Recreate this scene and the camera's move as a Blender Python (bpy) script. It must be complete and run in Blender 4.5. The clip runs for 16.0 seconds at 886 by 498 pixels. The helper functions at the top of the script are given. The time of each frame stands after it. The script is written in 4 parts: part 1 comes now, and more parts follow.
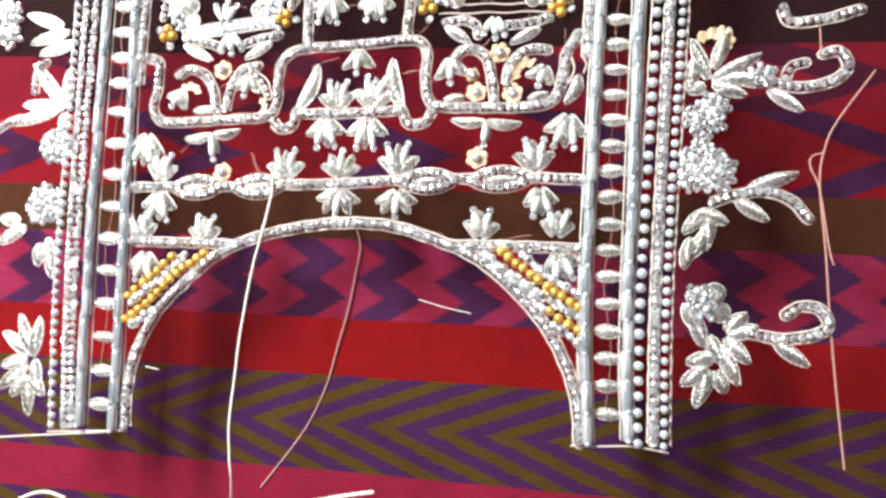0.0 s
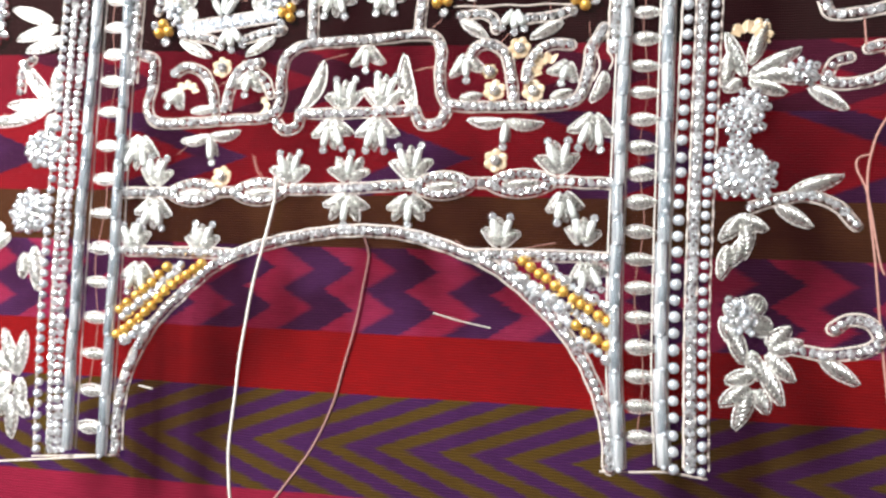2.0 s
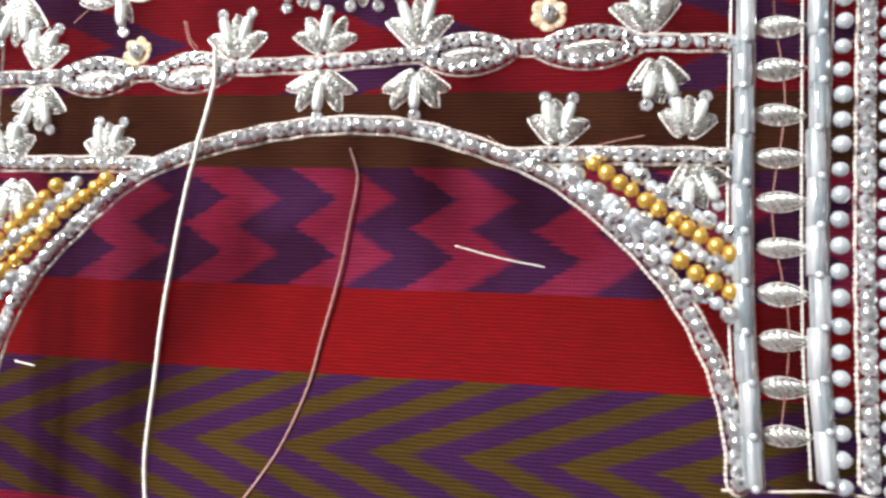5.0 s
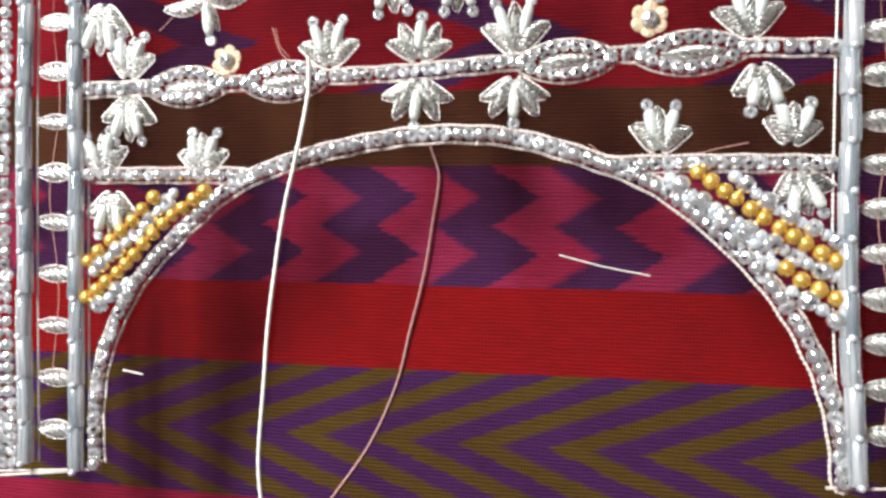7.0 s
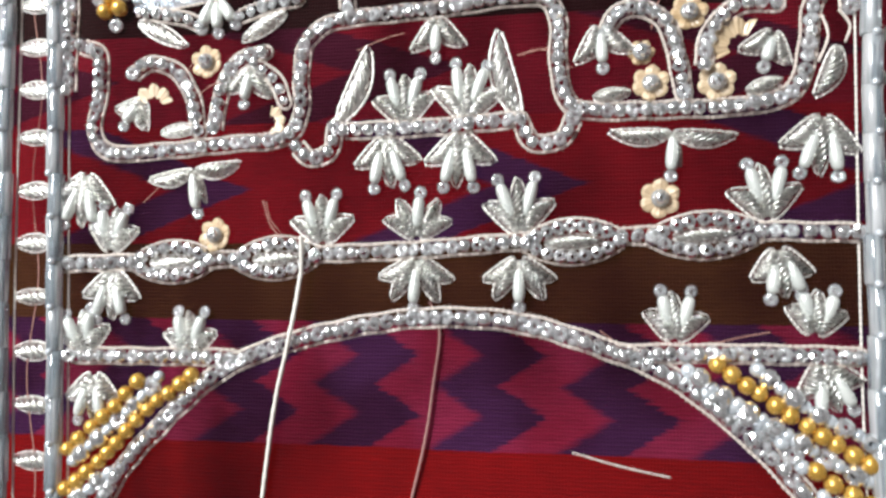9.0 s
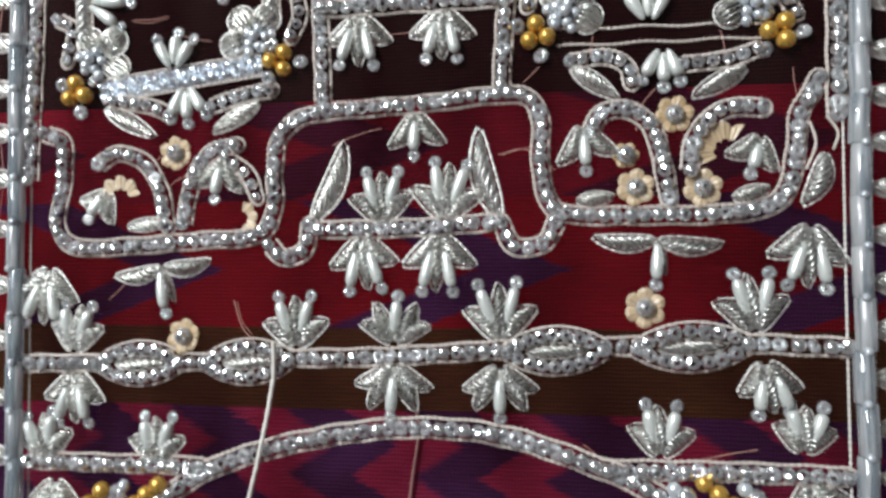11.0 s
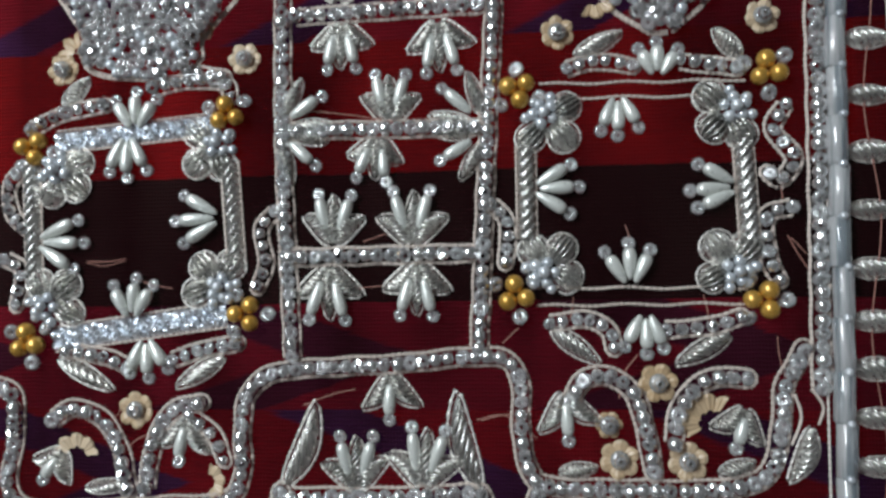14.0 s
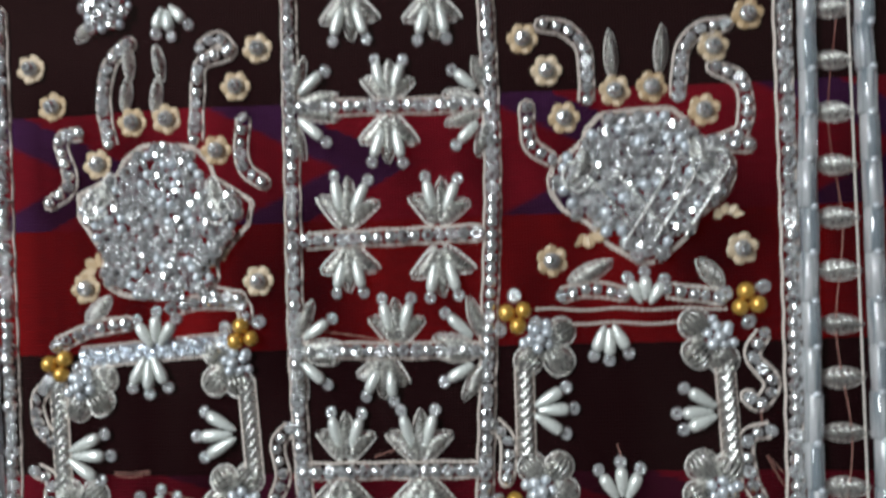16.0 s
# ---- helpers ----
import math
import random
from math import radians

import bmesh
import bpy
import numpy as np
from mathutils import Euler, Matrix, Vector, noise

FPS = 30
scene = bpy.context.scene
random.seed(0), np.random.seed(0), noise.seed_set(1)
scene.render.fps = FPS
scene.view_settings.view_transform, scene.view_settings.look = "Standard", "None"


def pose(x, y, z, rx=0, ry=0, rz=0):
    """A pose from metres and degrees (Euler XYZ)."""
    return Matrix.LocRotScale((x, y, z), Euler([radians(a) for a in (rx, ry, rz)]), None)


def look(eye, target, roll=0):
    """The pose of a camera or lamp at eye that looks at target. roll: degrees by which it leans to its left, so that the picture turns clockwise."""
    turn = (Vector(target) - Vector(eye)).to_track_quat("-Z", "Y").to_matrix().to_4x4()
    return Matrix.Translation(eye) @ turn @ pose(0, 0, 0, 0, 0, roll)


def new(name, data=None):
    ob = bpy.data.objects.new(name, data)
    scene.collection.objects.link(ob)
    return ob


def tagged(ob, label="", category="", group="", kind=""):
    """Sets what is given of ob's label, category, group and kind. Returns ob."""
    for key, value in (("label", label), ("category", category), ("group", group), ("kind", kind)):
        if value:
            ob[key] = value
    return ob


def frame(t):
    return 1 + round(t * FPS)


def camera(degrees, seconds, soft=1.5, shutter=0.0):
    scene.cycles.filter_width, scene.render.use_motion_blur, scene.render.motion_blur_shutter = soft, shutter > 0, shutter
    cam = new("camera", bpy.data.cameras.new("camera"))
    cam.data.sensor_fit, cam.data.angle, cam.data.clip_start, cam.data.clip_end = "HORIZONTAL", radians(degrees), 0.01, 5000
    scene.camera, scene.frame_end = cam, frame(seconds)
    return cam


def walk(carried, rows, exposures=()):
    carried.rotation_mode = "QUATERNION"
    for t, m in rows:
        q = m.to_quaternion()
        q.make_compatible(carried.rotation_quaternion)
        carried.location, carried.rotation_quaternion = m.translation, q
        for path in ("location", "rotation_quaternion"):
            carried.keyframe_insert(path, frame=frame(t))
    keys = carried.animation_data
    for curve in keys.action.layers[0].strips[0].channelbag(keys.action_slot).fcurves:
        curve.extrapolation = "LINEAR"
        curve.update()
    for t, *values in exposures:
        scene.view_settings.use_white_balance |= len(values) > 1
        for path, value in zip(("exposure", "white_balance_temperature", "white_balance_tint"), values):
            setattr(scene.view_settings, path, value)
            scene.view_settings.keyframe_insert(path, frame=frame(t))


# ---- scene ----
cam = camera(66.0, 16.0, soft=2.7, shutter=0.7)
PATH = [
    (0, (0.09251, -0.05567, 0.28249), (-0.25265, 0.1508, -1.67665), -55.432),
    (0.5, (0.08695, -0.0505, 0.28126), (-0.25841, 0.1543, -1.67802), -56.309),
    (1, (0.08671, -0.05151, 0.27762), (-0.24693, 0.18126, -1.68057), -51.843),
    (1.5, (0.0856, -0.05397, 0.27516), (-0.25581, 0.16123, -1.6837), -54.384),
    (2, (0.08093, -0.05312, 0.26393), (-0.25324, 0.17407, -1.69482), -52.306),
    (2.5, (0.08018, -0.05348, 0.25864), (-0.24363, 0.18537, -1.70046), -50.218),
    (3, (0.07645, -0.05685, 0.24545), (-0.27891, 0.17626, -1.70887), -53.701),
    (3.5, (0.06824, -0.05359, 0.21685), (-0.31455, 0.13827, -1.73678), -60.555),
    (4, (0.06198, -0.05915, 0.18742), (-0.32931, 0.19313, -1.75764), -54.266),
    (4.5, (0.06617, -0.05788, 0.16966), (-0.27583, 0.10293, -1.79431), -61.794),
    (5, (0.05967, -0.06638, 0.17121), (-0.27028, 0.1373, -1.79084), -54.998),
    (7.3, (0.03112, -0.04771, 0.17984), (-0.29485, 0.00243, -1.79278), -79.037),
    (7.5, (0.03003, -0.04424, 0.17969), (-0.2996, 0.01874, -1.79195), -77.119),
    (8, (0.02942, -0.03735, 0.17789), (-0.30493, 0.09623, -1.78944), -66.580),
    (8.5, (0.02866, -0.02349, 0.17449), (-0.29519, 0.12073, -1.79384), -64.831),
    (10.8, (0.03069, 0.00922, 0.16693), (-0.25869, 0.18269, -1.8044), -57.579),
    (11, (0.0291, 0.0132, 0.16722), (-0.24291, 0.17508, -1.80757), -58.080),
    (11.5, (0.02671, 0.02768, 0.17011), (-0.24819, 0.17863, -1.80514), -60.783),
    (12, (0.02715, 0.03994, 0.16884), (-0.20857, 0.20162, -1.81062), -55.363),
    (12.5, (0.02628, 0.04916, 0.1666), (-0.18648, 0.2117, -1.8154), -52.615),
    (13, (0.02712, 0.06081, 0.16771), (-0.16105, 0.21023, -1.81781), -51.574),
    (13.5, (0.02691, 0.07182, 0.16455), (-0.16115, 0.20367, -1.82221), -54.612),
    (14, (0.02616, 0.07966, 0.16551), (-0.15902, 0.22098, -1.82087), -52.410),
    (14.5, (0.0274, 0.08945, 0.16619), (-0.15738, 0.22777, -1.82045), -53.320),
    (15, (0.02585, 0.10413, 0.16797), (-0.15689, 0.22881, -1.81976), -56.383),
    (15.5, (0.02513, 0.11994, 0.1717), (-0.15173, 0.22006, -1.81794), -61.286),
    (16, (0.02433, 0.13907, 0.18107), (-0.13567, 0.23752, -1.81009), -59.003),
]
EXPOSURES = [(0, 0.92, 6250, 7), (4, 0.66, 6200, 8), (5.2, 0.64, 6200, 8), (7.3, 0.58, 6200, 8), (8.7, 0.28, 6150, 7), (10.8, -0.36, 6000, 6), (12, -0.95, 5850, 4), (14, -1.04, 5850, 4), (16, -0.88, 5900, 4)]
walk(cam, [(t, look(eye, target, roll)) for t, eye, target, roll in PATH], EXPOSURES)

# ---- light: one tube lamp, an added upward fill, and an added room to bounce it ----
world = bpy.data.worlds.new("room_air")
scene.world = world
world.use_nodes = True
world.node_tree.nodes["Background"].inputs[0].default_value = (0.9, 0.95, 1.0, 1)
world.node_tree.nodes["Background"].inputs[1].default_value = 0.15
LAMP_AT = Vector((-0.45, 0.42, 0.68))
# the second lamp is added fill, turned up to brighten the unseen ceiling
for half, power, lean in (("tube_lamp", 17.0, pose(0, 0, 0)), ("ceiling_fill_lamp", 11.0, pose(0, 0, 0, 0, 180, 0))):
    lamp = new(half, bpy.data.lights.new(half, "AREA"))
    lamp.data.shape, lamp.data.size, lamp.data.size_y = "RECTANGLE", 0.2, 0.62
    lamp.data.energy, lamp.data.color = power, (1.0, 0.99, 0.97)
    lamp.matrix_basis = look(LAMP_AT, (-0.02, 0.04, 0.0)) @ pose(0, 0, 0, 0, 0, -47) @ lean

# ---- materials ----
MM = 0.001


def material(name, colour, rough=0.5, metal=0.0, **more):
    m = bpy.data.materials.new(name)
    m.use_nodes = True
    b = m.node_tree.nodes["Principled BSDF"]
    b.inputs["Base Color"].default_value = (*colour, 1)
    b.inputs["Roughness"].default_value = rough
    b.inputs["Metallic"].default_value = metal
    for key, value in more.items():
        b.inputs[key.replace("_", " ")].default_value = value
    return m


def node(m, kind, **inputs):
    n = m.node_tree.nodes.new(kind)
    for key, value in inputs.items():
        n.inputs[key.replace("_", " ")].default_value = value
    return n


def link(m, a, b):
    m.node_tree.links.new(a, b)


def maths(m, op, a, b=None):
    n = m.node_tree.nodes.new("ShaderNodeMath")
    n.operation = op
    for k, v in enumerate((a, b)):
        if v is None:
            continue
        if isinstance(v, (int, float)):
            n.inputs[k].default_value = v
        else:
            link(m, v, n.inputs[k])
    return n.outputs[0]


def mixed(m, fac, a, b):
    """A colour between a and b."""
    n = m.node_tree.nodes.new("ShaderNodeMix")
    n.data_type = "RGBA"
    for sock, v in ((n.inputs[0], fac), (n.inputs[6], a), (n.inputs[7], b)):
        if isinstance(v, tuple):
            sock.default_value = (*v, 1)
        elif isinstance(v, (int, float)):
            sock.default_value = v
        else:
            link(m, v, sock)
    return n.outputs[2]


def varied(m, dark, light, scale, bump=0.0, detail=3.0, rough=None):
    """Colour by a piece's own chance and by grain, with fine relief."""
    b = m.node_tree.nodes["Principled BSDF"]
    info = node(m, "ShaderNodeObjectInfo")
    co = node(m, "ShaderNodeTexCoord")
    grain = node(m, "ShaderNodeTexNoise", Scale=scale, Detail=detail)
    link(m, co.outputs["Object"], grain.inputs["Vector"])
    f = maths(m, "MULTIPLY", maths(m, "ADD", info.outputs["Random"], grain.outputs["Fac"]), 0.5)
    link(m, mixed(m, f, dark, light), b.inputs["Base Color"])
    if rough:
        link(m, maths(m, "ADD", maths(m, "MULTIPLY", grain.outputs["Fac"], rough[1] - rough[0]), rough[0]), b.inputs["Roughness"])
    if bump:
        bp = node(m, "ShaderNodeBump", Strength=bump, Distance=0.0004)
        link(m, grain.outputs["Fac"], bp.inputs["Height"])
        link(m, bp.outputs[0], b.inputs["Normal"])
    return m


CRYSTAL = material("silver_lined_crystal", (0.9, 0.91, 0.92), 0.08, 0.85, Coat_Weight=1.0, Coat_Roughness=0.02)


def facets(m):
    """Silver-lined glass: each bead with its own share of silver, its polish broken by small cut faces."""
    b = m.node_tree.nodes["Principled BSDF"]
    co, info = node(m, "ShaderNodeTexCoord"), node(m, "ShaderNodeObjectInfo")
    shift = node(m, "ShaderNodeVectorMath")
    link(m, co.outputs["Object"], shift.inputs[0])
    link(m, info.outputs["Random"], shift.inputs[1])
    cells = node(m, "ShaderNodeTexVoronoi", Scale=1100.0)
    link(m, shift.outputs[0], cells.inputs["Vector"])
    sep = node(m, "ShaderNodeSeparateColor")
    link(m, cells.outputs["Color"], sep.inputs[0])
    # the cell part paints the cut faces' light and dark sparkle into the colour
    share = maths(m, "ADD", maths(m, "MULTIPLY", info.outputs["Random"], 0.6), maths(m, "MULTIPLY", sep.outputs[0], 0.4))
    link(m, mixed(m, share, (0.66, 0.67, 0.68), (1.0, 1.0, 1.0)), b.inputs["Base Color"])
    link(m, maths(m, "ADD", maths(m, "MULTIPLY", sep.outputs[1], 0.14), 0.04), b.inputs["Roughness"])
    bp = node(m, "ShaderNodeBump", Strength=0.35, Distance=0.0006)
    link(m, sep.outputs[2], bp.inputs["Height"])
    link(m, bp.outputs[0], b.inputs["Normal"])


facets(CRYSTAL)
CLEAR = varied(material("clear_glass_bead", (0.9, 0.93, 0.95), 0.05, 0.1, Transmission_Weight=0.72, Coat_Weight=1.0), (0.72, 0.75, 0.76), (1.0, 1.0, 1.0), 900, 0.3)
PEARL = varied(material("pearl", (0.7, 0.71, 0.67), 0.25, 0.25, Coat_Weight=0.8, Coat_Roughness=0.08), (0.56, 0.58, 0.55), (0.74, 0.75, 0.70), 350, rough=(0.2, 0.38))
STEEL = varied(material("grey_pearl", (0.6, 0.63, 0.66), 0.2, 0.45, Coat_Weight=0.5), (0.45, 0.48, 0.52), (0.75, 0.78, 0.80), 350)
COIL = varied(material("silver_wire_coil", (0.8, 0.79, 0.76), 0.25, 0.92), (0.54, 0.53, 0.5), (0.93, 0.92, 0.89), 700, 0.2, rough=(0.2, 0.36))
GOLD = varied(material("gold_bead", (0.6, 0.36, 0.08), 0.25, 0.55, Coat_Weight=0.4), (0.50, 0.27, 0.04), (0.72, 0.44, 0.10), 300, rough=(0.2, 0.35))
SEQUIN = varied(material("cream_sequin", (0.72, 0.58, 0.40), 0.3, 0.0, Coat_Weight=0.5, Alpha=0.72), (0.50, 0.32, 0.14), (0.82, 0.68, 0.50), 260, 0.5)
FOIL = varied(material("silver_foil", (0.6, 0.62, 0.65), 0.3, 0.85), (0.40, 0.43, 0.47), (0.80, 0.84, 0.90), 700, 0.4, rough=(0.14, 0.42))
BUGLE = material("bugle_glass", (0.85, 0.9, 0.93), 0.08, 0.0, Transmission_Weight=0.65, Coat_Weight=1.0, IOR=1.45)


def streaks(m, dark, light):
    """Long light and dark lines down a drawn glass tube, its highlights and refraction put into the colour."""
    b = m.node_tree.nodes["Principled BSDF"]
    co, info = node(m, "ShaderNodeTexCoord"), node(m, "ShaderNodeObjectInfo")
    mp = node(m, "ShaderNodeMapping")
    mp.inputs["Scale"].default_value = (25, 420, 420)
    link(m, co.outputs["Object"], mp.inputs["Vector"])
    link(m, info.outputs["Random"], mp.inputs["Location"])
    n = node(m, "ShaderNodeTexNoise", Scale=1.6, Detail=2.0)
    link(m, mp.outputs[0], n.inputs["Vector"])
    ramp = node(m, "ShaderNodeMapRange", From_Min=0.40, From_Max=0.56)
    link(m, n.outputs["Fac"], ramp.inputs["Value"])
    link(m, mixed(m, ramp.outputs[0], dark, light), b.inputs["Base Color"])
    bp = node(m, "ShaderNodeBump", Strength=0.3, Distance=0.0005)
    link(m, n.outputs["Fac"], bp.inputs["Height"])
    link(m, bp.outputs[0], b.inputs["Normal"])


streaks(BUGLE, (0.40, 0.46, 0.50), (1.0, 1.0, 1.0))
CORD = varied(material("couching_cord", (0.5, 0.4, 0.34), 0.75), (0.46, 0.38, 0.33), (0.72, 0.64, 0.57), 900, 0.5)
SILVER_CORD = varied(material("silver_cord", (0.7, 0.68, 0.64), 0.4, 0.45), (0.56, 0.52, 0.47), (0.86, 0.84, 0.80), 900, 0.4)
WHITE_THREAD = varied(material("white_thread", (0.7, 0.66, 0.6), 0.8), (0.55, 0.48, 0.42), (0.8, 0.76, 0.7), 700, 0.5)
BROWN_THREAD = varied(material("brown_thread", (0.4, 0.2, 0.16), 0.8), (0.30, 0.13, 0.10), (0.5, 0.27, 0.22), 700, 0.5)
PINK_THREAD = varied(material("pinkish_thread", (0.6, 0.4, 0.35), 0.8), (0.62, 0.38, 0.34), (0.82, 0.58, 0.52), 700, 0.5)
# tones of the added, unseen room, chosen for what the beads reflect
BOUNCE_CEILING = varied(material("bounce_ceiling_paint", (0.75, 0.75, 0.74), 0.9), (0.70, 0.70, 0.69), (0.80, 0.80, 0.79), 3, 0.1)
BOUNCE_WALL = varied(material("bounce_wall_paint", (0.6, 0.58, 0.54), 0.9), (0.34, 0.33, 0.32), (0.44, 0.43, 0.41), 3, 0.1)

# sheer maroon net: fine threads with light between them
NET = bpy.data.materials.new("sheer_maroon_net")
NET.use_nodes = True
_b = NET.node_tree.nodes["Principled BSDF"]
_b.inputs["Base Color"].default_value = (0.036, 0.008, 0.011, 1)
_b.inputs["Roughness"].default_value = 0.55
_b.inputs["Specular IOR Level"].default_value = 0.0
_t = node(NET, "ShaderNodeBsdfTransparent", Color=(0.92, 0.84, 0.84, 1))
_x = node(NET, "ShaderNodeMixShader")
_c = node(NET, "ShaderNodeTexCoord")
_n = node(NET, "ShaderNodeTexNoise", Scale=35.0, Detail=4.0)
link(NET, _c.outputs["Object"], _n.inputs["Vector"])
link(NET, maths(NET, "ADD", maths(NET, "MULTIPLY", _n.outputs["Fac"], 0.12), 0.16), _x.inputs[0])
link(NET, _t.outputs[0], _x.inputs[1])
link(NET, _b.outputs[0], _x.inputs[2])
link(NET, _x.outputs[0], NET.node_tree.nodes["Material Output"].inputs["Surface"])


def striped_blanket():
    """Woven bands across the cloth: zigzags of magenta and purple, plain red, olive and purple chevrons, dark olive."""
    m = material("striped_blanket", (0.3, 0.02, 0.03), 0.95, 0.0, Specular_IOR_Level=0.25)
    b = m.node_tree.nodes["Principled BSDF"]
    co = node(m, "ShaderNodeTexCoord")
    warp = node(m, "ShaderNodeTexNoise", Scale=14.0, Detail=2.0)
    link(m, co.outputs["Object"], warp.inputs["Vector"])
    sep = node(m, "ShaderNodeSeparateXYZ")
    link(m, co.outputs["Object"], sep.inputs[0])
    wob = maths(m, "MULTIPLY", maths(m, "SUBTRACT", warp.outputs["Fac"], 0.5), 4.0)
    x = maths(m, "ADD", maths(m, "MULTIPLY", sep.outputs[0], 1000.0), wob)
    y0 = maths(m, "MULTIPLY", sep.outputs[1], 1000.0)
    picks = node(m, "ShaderNodeMapping")
    picks.inputs["Scale"].default_value = (130, 1050, 1)
    link(m, co.outputs["Object"], picks.inputs["Vector"])
    fine = node(m, "ShaderNodeTexNoise", Scale=1.0, Detail=3.0)
    link(m, picks.outputs[0], fine.inputs["Vector"])
    rag = maths(m, "MULTIPLY", maths(m, "SUBTRACT", fine.outputs["Fac"], 0.5), 8.0)
    y = maths(m, "ADD", maths(m, "ADD", y0, maths(m, "MULTIPLY", wob, 0.5)), maths(m, "MULTIPLY", rag, 0.12))

    def chevrons(mid, period, slope, shift, share=0.5):
        """1 on one of the two colours of stripes that meet in points along the line y = mid."""
        d = maths(m, "ABSOLUTE", maths(m, "SUBTRACT", y, mid))
        u = maths(m, "ADD", maths(m, "ADD", x, maths(m, "MULTIPLY", d, slope)), rag)
        f = maths(m, "FRACT", maths(m, "DIVIDE", maths(m, "SUBTRACT", u, shift), period))
        edge = maths(m, "SUBTRACT", share / 2, maths(m, "ABSOLUTE", maths(m, "SUBTRACT", f, share / 2)))
        soft = node(m, "ShaderNodeMapRange", From_Min=-2.0 / period, From_Max=2.0 / period)
        link(m, edge, soft.inputs["Value"])
        return soft.outputs[0]

    RED, MAG, PUR = (0.31, 0.0025, 0.0035), (0.33, 0.016, 0.060), (0.046, 0.010, 0.060)
    OLI, VIO, BRN, BLK, PNK = (0.105, 0.076, 0.008), (0.066, 0.020, 0.120), (0.080, 0.035, 0.008), (0.010, 0.006, 0.004), (0.36, 0.016, 0.06)
    dye = node(m, "ShaderNodeTexNoise", Scale=30.0, Detail=2.0)
    link(m, co.outputs["Object"], dye.inputs["Vector"])
    patch = node(m, "ShaderNodeMapRange", From_Min=0.42, From_Max=0.58)
    link(m, dye.outputs["Fac"], patch.inputs["Value"])
    MAG = mixed(m, patch.outputs[0], MAG, (0.38, 0.032, 0.105))
    PUR = mixed(m, patch.outputs[0], PUR, (0.072, 0.022, 0.105))
    zig = mixed(m, chevrons(-29.5, 39, 1.55, -12.7), PUR, MAG)
    zag = mixed(m, chevrons(-48.0, 39, 1.55, -12.7), PUR, MAG)
    herring = mixed(m, chevrons(-109, 29, -2.6, -57.0), VIO, OLI)
    big = mixed(m, chevrons(24, 110, 2.6, 40.0, 0.74), PUR, (0.29, 0.004, 0.012))
    big2 = mixed(m, chevrons(62, 120, 3.0, 0.0, 0.7), (0.07, 0.007, 0.03), (0.24, 0.006, 0.022))
    top = mixed(m, chevrons(178, 90, 2.0, 0.0, 0.72), PUR, (0.30, 0.006, 0.02))
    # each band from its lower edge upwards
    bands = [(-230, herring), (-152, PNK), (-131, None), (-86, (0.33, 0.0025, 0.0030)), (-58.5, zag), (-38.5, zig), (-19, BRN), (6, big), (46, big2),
             (78, BLK), (118, RED), (160, top), (200, BLK), (245, RED), (290, zig)]
    colour = PNK
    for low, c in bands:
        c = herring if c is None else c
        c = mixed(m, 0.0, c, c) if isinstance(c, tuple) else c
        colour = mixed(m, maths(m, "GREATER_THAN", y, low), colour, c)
    # weft threads
    weave = node(m, "ShaderNodeTexWave", Scale=260.0, Distortion=2.5, Detail=2.0)
    weave.bands_direction = "Y"
    link(m, co.outputs["Object"], weave.inputs["Vector"])
    warps = node(m, "ShaderNodeTexWave", Scale=330.0, Distortion=2.0, Detail=2.0)
    warps.bands_direction = "X"
    link(m, co.outputs["Object"], warps.inputs["Vector"])
    cloth = maths(m, "MULTIPLY", weave.outputs["Fac"], maths(m, "ADD", maths(m, "MULTIPLY", warps.outputs["Fac"], 0.6), 0.4))
    wear = node(m, "ShaderNodeTexNoise", Scale=38.0, Detail=4.0)
    link(m, co.outputs["Object"], wear.inputs["Vector"])
    k = maths(m, "ADD", maths(m, "MULTIPLY", cloth, 0.5), maths(m, "ADD", maths(m, "MULTIPLY", fine.outputs["Fac"], 0.75), maths(m, "MULTIPLY", wear.outputs["Fac"], 0.5)))
    k = maths(m, "MULTIPLY", maths(m, "ADD", k, 0.13), 0.9)
    mul = node(m, "ShaderNodeVectorMath")
    mul.operation = "MULTIPLY"
    cmb = node(m, "ShaderNodeCombineXYZ")
    for n in range(3):
        link(m, k, cmb.inputs[n])
    link(m, colour, mul.inputs[0])
    link(m, cmb.outputs[0], mul.inputs[1])
    link(m, mul.outputs[0], b.inputs["Base Color"])
    bp = node(m, "ShaderNodeBump", Strength=0.5, Distance=0.0006)
    link(m, cloth, bp.inputs["Height"])
    link(m, bp.outputs[0], b.inputs["Normal"])
    return m


BLANKET = striped_blanket()


# ---- meshes ----
def mesh_of(name, verts, faces, mat, smooth=True):
    me = bpy.data.meshes.new(name)
    me.from_pydata([tuple(v) for v in verts], [], faces)
    me.materials.append(mat)
    if smooth:
        me.polygons.foreach_set("use_smooth", [True] * len(me.polygons))
    me.update()
    return me


